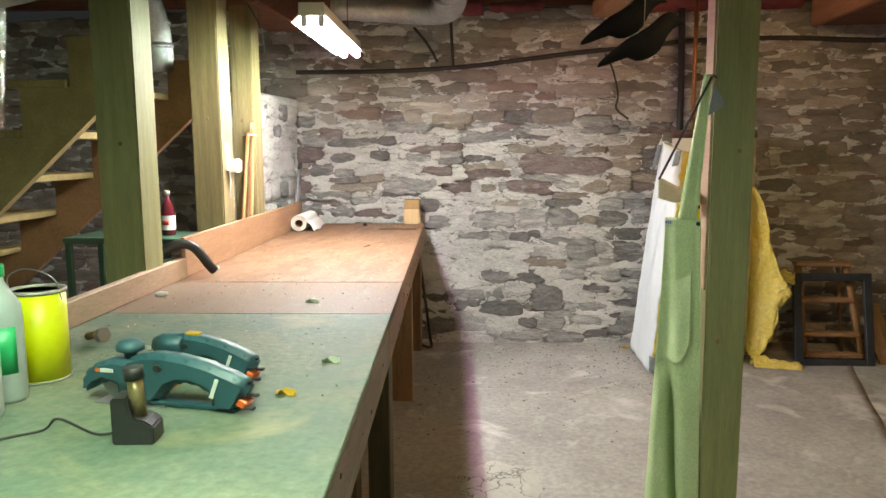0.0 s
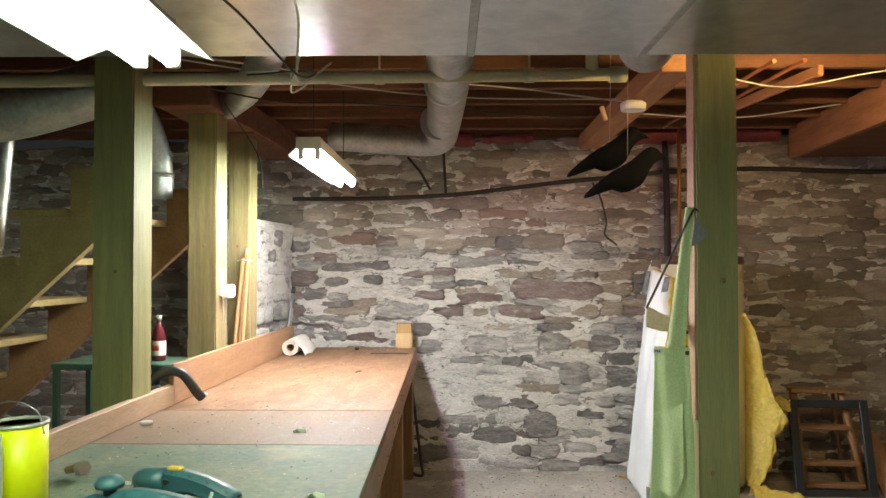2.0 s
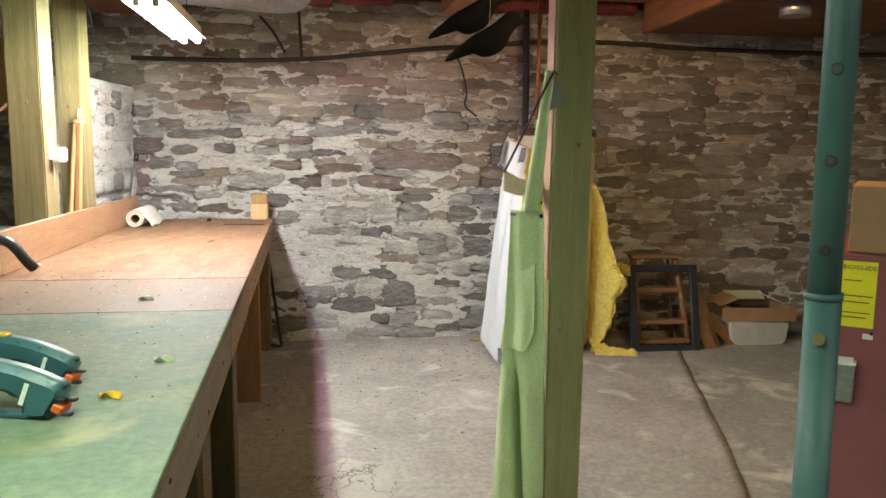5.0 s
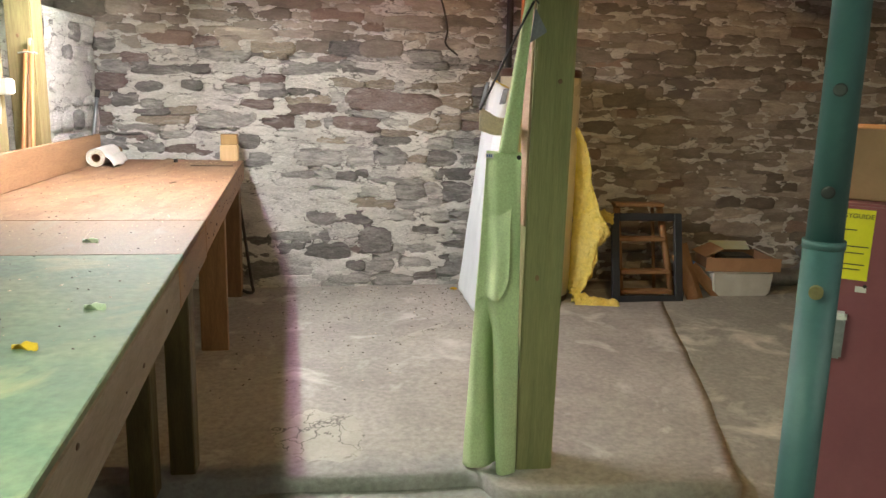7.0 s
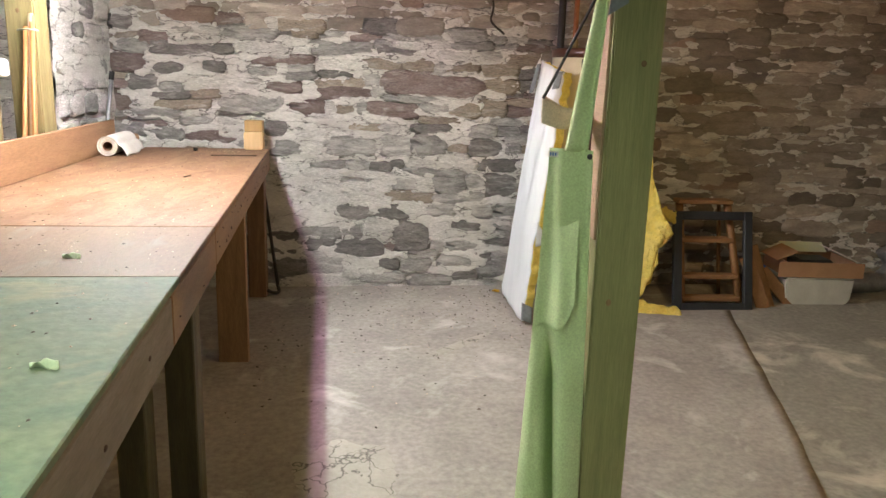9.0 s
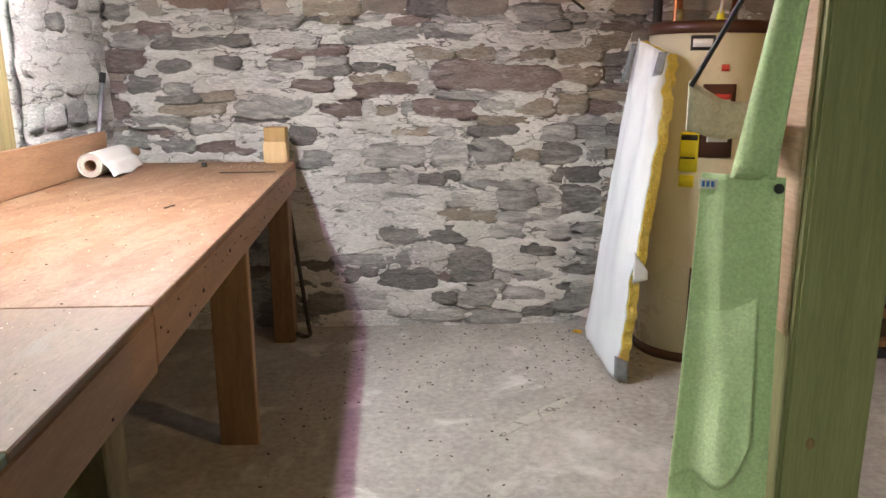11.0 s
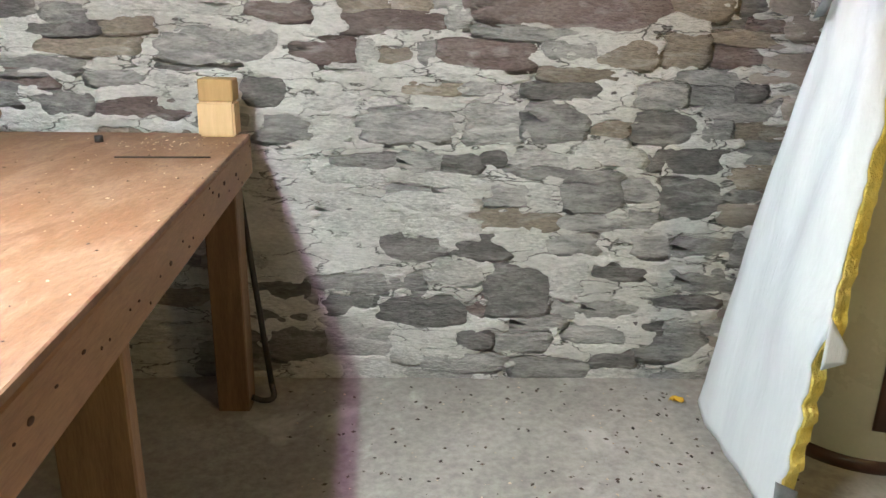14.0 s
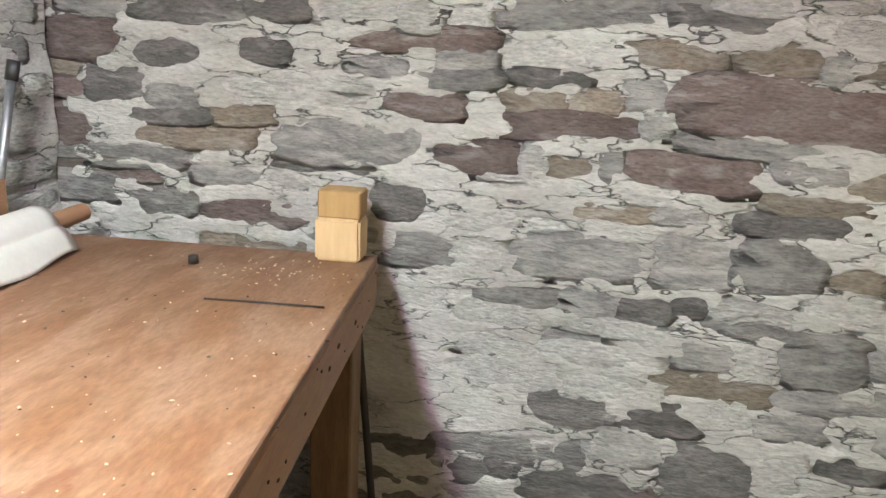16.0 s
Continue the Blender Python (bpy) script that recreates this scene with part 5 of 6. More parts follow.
def power_tool(m, label, flip=1, saw=True):
    """Cordless saw: rounded motor body, open D grip, switch, battery end."""
    t = thing("cordless_tool", label, "power tool", m, "cordless tools")
    def plate(name, pts, depth, bev, label=""):
        out = [((x - 600) * 0.00077, (565 - y) * 0.00077) for x, y in pts]
        bm = prism(out, depth, bev=bev)
        for f in bm.faces:
            f.smooth = len(f.verts) < 5
        return part(name, bm, TOOL, t, label)
    plate("grip", ((430, 552), (425, 430), (470, 385), (530, 364), (600, 362), (680, 372), (760, 393), (845, 428), (890, 455), (838, 560), (757, 560), (762, 505), (735, 480), (690, 464), (650, 464), (612, 482), (585, 520), (560, 552)), 0.062, 0.013)
    if saw:
        plate("blade_guard", ((305, 495), (315, 458), (345, 420), (385, 398), (430, 388), (500, 395), (532, 430), (535, 500), (500, 512), (430, 482), (392, 472), (360, 490), (335, 520), (308, 522)), 0.078, 0.012, "rounded front guard")
    plate("lower_bar", ((530, 540), (800, 546), (835, 552), (835, 565), (530, 560)), 0.034, 0.003)
    if not saw:
        part("gear_case", tube([(-0.13, 0.0, 0.105), (-0.10, 0.0, 0.11), (-0.02, 0.0, 0.115)], 0.04, 20, radii=[0.03, 0.042, 0.044]), TOOL, t, "rounded gear case")
        part("slide_switch", box(0.045, 0.03, 0.012, (0.0, 0, 0.158), 0.004), LEAFY, t, "dull yellow slide switch")
    else:
        part("motor_body", tube([(-0.09, 0.0, 0.075), (-0.09, 0.055, 0.075), (-0.09, 0.085, 0.075)], 0.05, 20, radii=[0.052, 0.05, 0.038]), TOOL, t, "short round motor housing")
        part("knob", lathe([(0.014, 0.13), (0.016, 0.150), (0.034, 0.158), (0.035, 0.172), (0.024, 0.186), (0.008, 0.190)], (-0.103, 0, 0), seg=20), TOOL, t, "round front knob")
    part("trigger", box(0.044, 0.024, 0.024, (0.002, 0, 0.071), 0.007, Matrix.Rotation(radians(12), 4, "Y"), seg=2), ORANGE, t, "orange trigger")
    part("logo_dot", lathe([(0.006, 0), (0.006, 0.002)], seg=12), ORANGE, t).matrix_basis = pose(-0.171, -0.0395 * flip, 0.105, 90)
    part("logo_bar", box(0.036, 0.003, 0.011, (-0.145, -0.0395 * flip, 0.105)), WHITE_PL, t)
    part("word_bar", box(0.010, 0.003, 0.058, (0.137, -0.0315 * flip, 0.072), rot=Matrix.Rotation(radians(18), 4, "Y")), WHITE_PL, t)
    for z in (0.030, 0.066):
        x = 0.214 - (z - 0.030) * 0.45
        part("contact", box(0.026, 0.045, 0.024, (x - 0.014, 0, z), 0.004, Matrix.Rotation(radians(26), 4, "Y")), ORANGE, t, "orange release tab")
        part("contact_pin", box(0.026, 0.016, 0.010, (x + 0.004, 0.010, z + 0.016), 0.003), BLACK, t)
        part("contact_pin", box(0.026, 0.016, 0.010, (x + 0.006, -0.016, z - 0.012), 0.003), BLACK, t)
    if saw:
        part("shoe", box(0.19, 0.095, 0.004, (-0.10, 0.02, 0.002), 0.001), GALV_DULL, t, "scratched steel sole plate")
        part("blade_case", lathe([(0.055, -0.004), (0.055, 0.004)], seg=28), GALV_DULL, t, "dull round blade").matrix_basis = pose(-0.13, 0.0, 0.059, 90)
    part("lock_button", lathe([(0.012, 0), (0.010, 0.004)], seg=12), BLACK, t, "dark oval lock button").matrix_basis = pose(-0.012, -0.031 * flip, 0.118, 90)
    for k in range(6):
        part("vent_slot", box(0.004, 0.003, 0.016, (-0.09 + k * 0.009, -0.0395 * flip, 0.055)), BLACK, t)
    return t


power_tool(pose(-0.262, 2.124, BT, 0, 0, -8) @ Matrix.Diagonal((0.95, 0.90, 0.80, 1)), "teal plastic cordless saw with orange trigger on the bench")
power_tool(pose(-0.30, 2.345, BT, 0, 0, -12) @ Matrix.Diagonal((0.86, 0.82, 0.72, 1)), "second teal cordless drill lying behind the saw", 1, False)


def charger():
    c = thing("battery_charger", "black plastic charger stand with brass-coloured battery stick", "charger", pose(-0.233, 1.92, BT, 0, 0, 8) @ Matrix.Scale(0.83, 4))
    part("stand", prism([(-0.05, 0), (0.05, 0), (0.05, 0.045), (0.028, 0.06), (0.0, 0.065), (-0.012, 0.115), (-0.05, 0.115)], 0.075, bev=0.004), BLACK, c)
    stick = part("battery", tube([(0.005, 0, 0.06), (-0.002, 0, 0.165)], 0.019, 14), BRASS, c, "brass-coloured battery stick")
    part("battery_cap", tube([(-0.002, 0, 0.155), (-0.004, 0, 0.185)], 0.024, 14), BLACK, stick)
    part("lead", tube(bend([(-0.05, 0.0, 0.02), (-0.12, 0.03, 0.006), (-0.2, 0.02, 0.05), (-0.26, 0.06, 0.006), (-0.34, 0.0, 0.005), (-0.38, -0.12, 0.006), (-0.30, -0.2, 0.005)], 6), 0.0035, 6), CABLE, c, "thin black power lead")


charger()


def jug(m, h, r, body, cap, label, depth=0.7, label_mat=None, words=False):
    j = thing("plastic_jug", label, "jug", m, "jugs on the bench")
    sh = tube([(0, 0, 0.0), (0, 0, 0.01), (0, 0, h * 0.62), (0, 0, h * 0.72), (0, 0, h * 0.80), (0, 0, h * 0.88), (0, 0, h * 0.93)], r, 24, radii=[r * 0.92, r, r, r * 0.95, r * 0.6, r * 0.36, r * 0.34])
    bmesh.ops.scale(sh, vec=(1, depth, 1), verts=sh.verts)
    part("body", sh, body, j)
    part("cap", lathe([(r * 0.40, h * 0.91), (r * 0.41, h * 0.985), (r * 0.36, h)], seg=20), cap, j, "ribbed screw cap")
    if label_mat:
        def lab(u, v):
            a = radians(-55 + 110 * u)
            return Vector(((r + 0.001) * math.sin(a), -(r + 0.001) * math.cos(a) * depth, h * (0.22 + 0.34 * v)))
        tag = part("label", sheet(lab, 10, 1, 0.001), label_mat, j, "printed front label")
        if words:
            def band(u, v):
                a = radians(-52 + 104 * u)
                return Vector(((r + 0.003) * math.sin(a), -(r + 0.003) * math.cos(a) * depth, h * (0.40 + 0.09 * v)))
            part("blue_band", sheet(band, 10, 1, 0.001), INKBLUE, tag)
            writing("WINDSHIELD", 0.018, pose(0, -(r + 0.006) * depth, h * 0.465, 90), WHITE_PL, tag)
            writing("WASHER FLUID", 0.015, pose(0, -(r + 0.006) * depth, h * 0.425, 90), WHITE_PL, tag)
            part("small_print", box(0.05, 0.002, 0.012, (0.03, -(r + 0.004) * depth, h * 0.27)), WHITE_PL, tag)
            part("red_mark", box(0.025, 0.002, 0.02, (0.0, -(r + 0.004) * depth, h * 0.31)), INKRED, tag)
    return j


jug(pose(-0.675, 1.985, BT, 0, 0, 22), 0.30, 0.085, FLUID, WHITE_PL, "translucent gallon jug of washer fluid with dark label", 0.95, INK, True)
jug(pose(-0.672, 2.125, BT, 0, 0, 18), 0.325, 0.052, GREYJUG, GREENCAP, "grey plastic jug with a bright green cap", 0.85, GREENCAP)


def paint_can():
    c = thing("paint_can", "tall can with a bright yellow label and wire handle", "paint can", pose(-0.692, 2.30, BT))
    r, h = 0.068, 0.235
    can = part("can_body", lathe([(r, 0.004), (r, h - 0.006)], seg=32), CANY, c)
    part("bottom_rim", lathe([(r + 0.002, 0), (r + 0.002, 0.006)], seg=32), TIN, c)
    part("lid", lathe([(r + 0.003, h - 0.008), (r + 0.003, h), (r * 0.93, h + 0.001), (r * 0.9, h - 0.006), (0.01, h - 0.006)], seg=32), TIN, c, "scuffed tin lid")
    part("handle", tube(bend([(-r, 0, h - 0.03), (-r * 0.9, -0.02, h + 0.03), (0, -0.03, h + 0.055), (r * 0.9, -0.02, h + 0.03), (r, 0, h - 0.03)], 6), 0.002, 6), GALV, c, "wire handle")


paint_can()
gw = thing("faucet_part", "small worn brass faucet fitting on the bench", "fitting", pose(-0.77, 2.64, BT))
part("stem", tube([(0, 0, 0.02), (0.05, -0.02, 0.035)], 0.012, 10), BRASS, gw)
part("nut", tube([(0.05, -0.02, 0.03), (0.07, -0.03, 0.035)], 0.022, 6), GALV, gw)


def hose():
    h = thing("vacuum_hose", "black ribbed vacuum hose drooping over the back rail", "hose")
    pts = bend([(-1.22, 3.68, 0.88), (-1.13, 3.70, 0.97), (-1.08, 3.72, 1.03), (-1.035, 3.74, 1.081), (-0.985, 3.76, 1.10), (-0.93, 3.78, 1.08), (-0.875, 3.80, 1.0), (-0.86, 3.82, 0.972)], 8)
    part("tube", tube(pts, 0.021, 14, radii=[0.021 + 0.0015 * (i % 2) for i in range(len(pts))]), RUBBER, h)
    part("second_coil", tube(bend([(-1.22, 3.60, 0.85), (-1.13, 3.62, 0.95), (-1.07, 3.64, 1.01), (-1.0, 3.70, 1.02)], 8), 0.026, 14), RUBBER, h)


hose()
for x, y in ((-0.885, 3.35), (-0.93, 3.99)):
    single("pebble", lathe([(0.012, 0), (0.022, 0.006), (0.02, 0.016), (0.006, 0.02)], seg=12, sx=1.2, sy=0.8), PAPER, "small white plastic cap lying on the bench", "cap", pose(x, y, BT, 0, 0, 30), group="small white caps")


def sauce_bottle():
    b = thing("glass_bottle", "red glass bottle with a pale label on a green shelf", "bottle", pose(-1.30, 4.3, 1.075))
    part("glass", lathe([(0.034, 0), (0.036, 0.01), (0.036, 0.12), (0.028, 0.16), (0.014, 0.185), (0.012, 0.21)], seg=20), REDGLASS, b)
    part("cap", lathe([(0.015, 0.21), (0.015, 0.235)], seg=16), TIN, b)
    part("label", tube([(0, 0, 0.03), (0, 0, 0.105)], 0.0368, 20, caps=False), PAPER, b, "pale oval label")
    part("mark", sheet(lambda u, v: Vector((0.038 * math.sin(u - 0.5), -0.038 * math.cos(u - 0.5), 0.055 + 0.025 * v)), 6, 1, 0.001), INKRED, b)


sauce_bottle()
sh = thing("metal_shelf", "green painted metal shelf stand behind the bench", "shelf")
part("deck", box(0.7, 0.35, 0.03, (-1.45, 4.32, 1.06), 0.004), GREENMET, sh)
for x in (-1.78, -1.25):
    for y in (4.17, 4.47):
        part("upright", box(0.03, 0.03, 1.05, (x, y, 0.52), 0.003), GREENMET, sh)
part("lower_deck", box(0.7, 0.35, 0.025, (-1.45, 4.32, 0.5), 0.004), GREENMET, sh)


def stair():
    """Open wooden stairs that rise towards the bench."""
    st = thing("staircase", "open wooden basement staircase with sawtooth stringers", "staircase")
    run, rise, x0, z0 = 0.235, 0.215, -1.66, 1.82
    # Far stringer takes the darker ladder brown, so its dimness is in the colour.
    for y, material, lab, last in ((3.69, STAIRW, "yellowish near stringer", 2), (4.62, LADDERW, "far stringer, browner and darker for its dim light", 2)):
        out = []
        for k in range(-8, last):
            out += [(x0 + run * k + 0.02, z0 + rise * (k - 1) - 0.03), (x0 + run * k + 0.02, z0 + rise * k - 0.03)]
        out = [(x, max(z, 0.0)) for x, z in out]
        x1, zz = out[-1][0], out[-1][1]
        out += [(x1 + run, zz), (x1 + run, zz - 0.22), (x0 - run * 7.6 + 0.25, 0.0)]
        part("stringer", prism(out, 0.042, Matrix.Translation((0, y, 0))), material, st, lab)
    for k in range(-7, 1):
        part("tread", box(0.275, 0.99, 0.036, (x0 + run * k + 0.105, 4.155, z0 + rise * k - 0.012), 0.005), STAIRW, st)
    return st


stair()


def spring_duct():
    d = thing("flexible_duct", "shiny crinkled foil flexible duct hanging by the stairs", "duct")
    pts = bend([(-1.94, 4.0, 2.34), (-1.945, 4.0, 2.2), (-1.965, 4.0, 1.95), (-2.0, 4.0, 1.625)], 22)
    part("foil", tube(pts, 0.035, 14, radii=[0.031 + 0.009 * (i % 2) for i in range(len(pts))]), FOIL, d)


spring_duct()


def power_adapter():
    o = thing("power_outlet", "white surface socket with a plugged-in white adapter", "outlet", pose(-1.05, 4.53, 1.46, 0, 0, 90))
    part("strip", box(0.035, 0.025, 0.15, (-0.02, 0.0, 0.02), 0.006, seg=2), WHITE_PL, o)
    part("adapter", box(0.085, 0.05, 0.075, (0.02, -0.03, -0.03), 0.008, seg=2), WHITE_PL, o, "square white plug adapter")
    part("cord", tube(bend([(-0.02, -0.012, -0.06), (-0.018, -0.015, -0.12), (-0.03, -0.015, -0.17), (-0.02, -0.01, -0.2)], 5), 0.003, 6), WIRE_W, o)


power_adapter()
for k, (x, dx, z1) in enumerate(((-1.19, 0.085, 1.66), (-1.165, 0.06, 1.68), (-1.135, 0.035, 1.67), (-1.22, 0.09, 1.62))):
    single("wood_stick", tube([(x - 0.03, 5.03 - 0.02 * k, 0.02), (x + dx, 5.07, z1)], 0.013, 4), STICK if k != 1 else RAIL, "thin orange wooden stick bundled against the post", "stick", group="stick bundle")
single("wire_tie", tube(bend([(-1.15, 5.02, 1.60), (-1.10, 5.0, 1.605), (-1.06, 5.03, 1.60), (-1.10, 5.07, 1.61)], 5), 0.004, 6), TIN, "twisted wire tie round the sticks", "wire")
pr = thing("pry_handle", "grey metal tube with black end leaning in the corner", "pole")
part("shaft", tube([(-1.15, 6.0, 0.95), (-1.115, 6.08, 1.36)], 0.012, 10), GALV_DULL, pr)
part("grip", tube([(-1.115, 6.08, 1.36), (-1.11, 6.09, 1.41)], 0.016, 10), BLACK, pr)
ib = thing("iron_bar", "thin black iron bar leaning at the bench end", "bar")
part("shaft", tube([(-0.250, 6.25, 0.79), (-0.140, 6.13, 0.06)], 0.011, 8), IRON, ib)
part("foot", tube(bend([(-0.140, 6.13, 0.06), (-0.13, 6.11, 0.015), (-0.16, 6.09, 0.012), (-0.20, 6.08, 0.03)], 4), 0.011, 8), IRON, ib)


# ---- east side: frame, ladder, boxes, boiler ----
def frame_and_ladder():
    f = thing("window_frame", "empty dark painted wooden window frame leaning on the wall", "window frame", pose(2.405, 5.72, 0.03, -14, 0, 1))
    w, h, t = 0.52, 0.64, 0.055
    for x in (t / 2, w - t / 2):
        part("stile", box(t, 0.035, h, (x, 0, h / 2), 0.004), DARKFRAME, f)
    for z in (t / 2, h - t / 2):
        part("rail", box(w - 2 * t, 0.035, t, (w / 2, 0, z), 0.004), DARKFRAME, f)
    l = thing("step_ladder", "small brown wooden step ladder standing folded by the wall", "step ladder", pose(2.685, 5.80, 0.035))
    def at(side, z):
        return Vector((-0.065 * z / 0.66 + side * (0.193 - 0.035 * z / 0.66), 0.14 * z / 0.66, z))
    for sgn in (-1, 1):
        part("side_rail", tube([at(sgn, 0), at(sgn, 0.66)], 0.027, 4), LADDERW, l)
        part("rear_leg", tube([at(sgn * 0.8, 0.64) + Vector((0, 0.06, 0)), at(sgn * 0.7, 0.0) + Vector((0, 0.2, 0))], 0.014, 4), LADDERW, l)
    for z in (0.06, 0.20, 0.43):
        p = at(0, z)
        part("rung", box(2 * at(1, z).x - 2 * p.x, 0.075, 0.028, p, 0.003), LADDERW, l)
    part("top_board", box(0.36, 0.10, 0.026, at(0, 0.672), 0.004), LADDERW, l)



frame_and_ladder()
for x, y, lean, h, w in ((3.02, 5.76, -20, 0.36, 0.09), (3.08, 5.80, -17, 0.42, 0.06), (3.25, 5.84, -42, 0.31, 0.08)):
    single("board_scrap", box(w, 0.018, h, (0, 0, h / 2), 0.002), LADDERW, "short brown board scrap leaning by the frame", "board", pose(x, y, 0.04, -12, lean, 4), group="leaning board scraps")


def box_and_tub():
    t = thing("plastic_tub", "dirty white rounded plastic tub on the floor", "tub", pose(3.42, 6.0, 0.03))
    part("tub_body", prism([(-0.17, 0.0), (0.17, 0.0), (0.22, 0.05), (0.235, 0.20), (-0.235, 0.20), (-0.22, 0.05)], 0.34, bev=0.012), BIN, t)
    c = thing("cardboard_box", "open brown cardboard box sitting in the white tub", "cardboard box", pose(3.42, 6.0, 0.235, 0, 0, -3))
    part("front_panel", box(0.56, 0.006, 0.10, (0, -0.17, 0.05)), CARD, c)
    part("back_panel", box(0.46, 0.006, 0.10, (0, 0.17, 0.05)), CARD, c)
    for sgn in (-1, 1):
        part("side_panel", box(0.006, 0.33, 0.10, (sgn * 0.23, 0, 0.05)), CARD, c)
        part("flap", box(0.15, 0.26, 0.005, (sgn * 0.20, 0.02, 0.125), rot=Matrix.Rotation(radians(sgn * 24), 4, "Y")), CARD if sgn < 0 else PAPER, c, "folded-out flap")
    part("bottom", box(0.45, 0.33, 0.006, (0, 0, 0.004)), CARD, c)
    part("contents", box(0.24, 0.2, 0.07, (0.02, 0.03, 0.055), 0.02), BLACK, c, "dark contents")
    part("lid_flap", box(0.30, 0.10, 0.004, (0.03, 0.18, 0.13), rot=Matrix.Rotation(radians(30), 4, "X")), GREENLEAF, c, "green printed flap")
    single("carton", box(0.03, 0.1, 0.23, (0, 0, 0.115), 0.006), INKBLUE, "blue and white carton beside the box", "carton", pose(3.12, 5.98, 0.052, 0, -8, 0))
    v = thing("vent_pipe", "grey ribbed dryer vent pipe bending up at the wall", "vent pipe")
    pts = bend([(3.62, 6.13, 0.115), (3.85, 6.15, 0.115), (4.05, 6.15, 0.14), (4.14, 6.17, 0.25), (4.08, 6.2, 0.36)], 14)
    part("hose", tube(pts, 0.07, 18, radii=[0.068 + 0.005 * (i % 2) for i in range(len(pts))]), GALV_DULL, v)
    single("glass_dish", lathe([(0.05, 0), (0.08, 0.012), (0.075, 0.012), (0.045, 0.004)], seg=20), BIN, "small clear round dish on the floor", "dish", pose(3.75, 5.72, 0.02))


box_and_tub()


def boiler():
    b = thing("boiler", "maroon enamelled boiler cabinet with yellow energy label", "boiler", pose(2.03, 2.88, -0.07, 0, 0, -35) @ Matrix.Translation((0.31, 0.30, 0)))
    part("cabinet", box(0.62, 0.60, 1.24, (0, 0, 0.62), 0.008, seg=2), MAROON, b)
    part("energy_label", box(0.135, 0.002, 0.215, (-0.225, -0.3015, 1.115)), YLABEL, b, "bright yellow energy guide label")
    writing("ENERGYGUIDE", 0.0195, pose(-0.225, -0.304, 1.202, 90), INK, b)
    for z, w in ((1.16, 0.05), (1.11, 0.12), (1.09, 0.10), (1.055, 0.11), (1.04, 0.09)):
        part("print_line", box(w, 0.001, 0.003, (-0.225, -0.303, z)), INK, b)
    part("small_tag", box(0.03, 0.002, 0.018, (-0.17, -0.3015, 0.98)), PAPER, b, "small white serial tag")
    part("screw", lathe([(0.006, 0), (0.004, 0.003)], seg=10), IRON, b).matrix_basis = pose(-0.16, -0.301, 0.99, 90)
    part("control_box", box(0.075, 0.05, 0.13, (-0.235, -0.325, 0.83), 0.006, seg=2), GALV_DULL, b, "grey metal control box")
    part("control_cap", box(0.08, 0.055, 0.025, (-0.235, -0.327, 0.895), 0.008, seg=2), WHITE_PL, b)
    c = thing("cardboard_carton", "plain tan cardboard carton on top of the boiler", "cardboard box", pose(2.03, 2.88, 1.172, 0, 0, -35) @ Matrix.Translation((0.31, 0.30, 0)))
    part("carton_body", box(0.5, 0.45, 0.22, (0, 0, 0.11), 0.004), CARD, c)


boiler()
single("prop_board", box(0.09, 0.04, 1.1, (0, 0, 0.55), 0.003), RAIL, "pale wooden board leaning behind the boiler", "board", pose(3.30, 4.75, -0.03, 0, 10, 0))


# ---- pipes, wires and insulation along the wall top ----
def wall_run(name, pts, r, material, label, category):
    return single(name, tube(bend(pts, 8), r, 8), material, label, category)


wall_run("wall_cable", [(-1.2, 6.36, 2.10), (-0.5, 6.38, 2.10), (0.05, 6.37, 2.12), (0.5, 6.38, 2.165), (0.95, 6.38, 2.215), (1.4, 6.38, 2.25), (1.78, 6.38, 2.285), (2.4, 6.38, 2.295), (3.3, 6.38, 2.26), (5.0, 6.38, 2.25)], 0.017, IRON, "dark iron pipe running along the stone wall", "pipe")
wall_run("drop_pipe", [(0.02, 6.37, 2.12), (0.01, 6.37, 2.3), (0.0, 6.38, 2.5)], 0.011, IRON, "thin dark pipe dropping to the wall run", "pipe")
wall_run("drop_pipe", [(-0.28, 6.37, 2.42), (-0.18, 6.37, 2.3), (-0.1, 6.36, 2.16)], 0.010, IRON, "slanting dark rod on the wall", "pipe")
wall_run("wall_wire", [(1.15, 6.35, 2.2), (1.21, 6.35, 2.08), (1.25, 6.34, 1.9), (1.24, 6.34, 1.8), (1.33, 6.34, 1.72)], 0.007, IRON, "dark wire hanging down the wall", "wire")
wall_run("waste_pipe", [(1.69, 6.26, 1.55), (1.69, 6.27, 2.0), (1.68, 6.28, 2.5)], 0.024, IRON, "black vertical pipe behind the tank", "pipe")
wall_run("copper_riser", [(1.765, 6.2, 1.6), (1.765, 6.2, 2.0), (1.765, 6.2, 2.55)], 0.013, COPPER, "copper pipe rising from the tank", "pipe")
for x0, x1 in ((-0.6, 0.25), (0.3, 0.7), (1.45, 2.55), (-1.6, -0.9)):
    single("sill_insulation", sheet(lambda u, v: Vector((x0 + (x1 - x0) * u, 6.46 - 0.10 * math.sin(math.pi * v) + 0.03 * noise.noise((u * 9, v * 4, x0)), 2.51 + 0.11 * v)), 24, 8, 0.02), PINKW, "dull pink fibreglass stuffed along the wall top", "insulation", group="sill insulation")
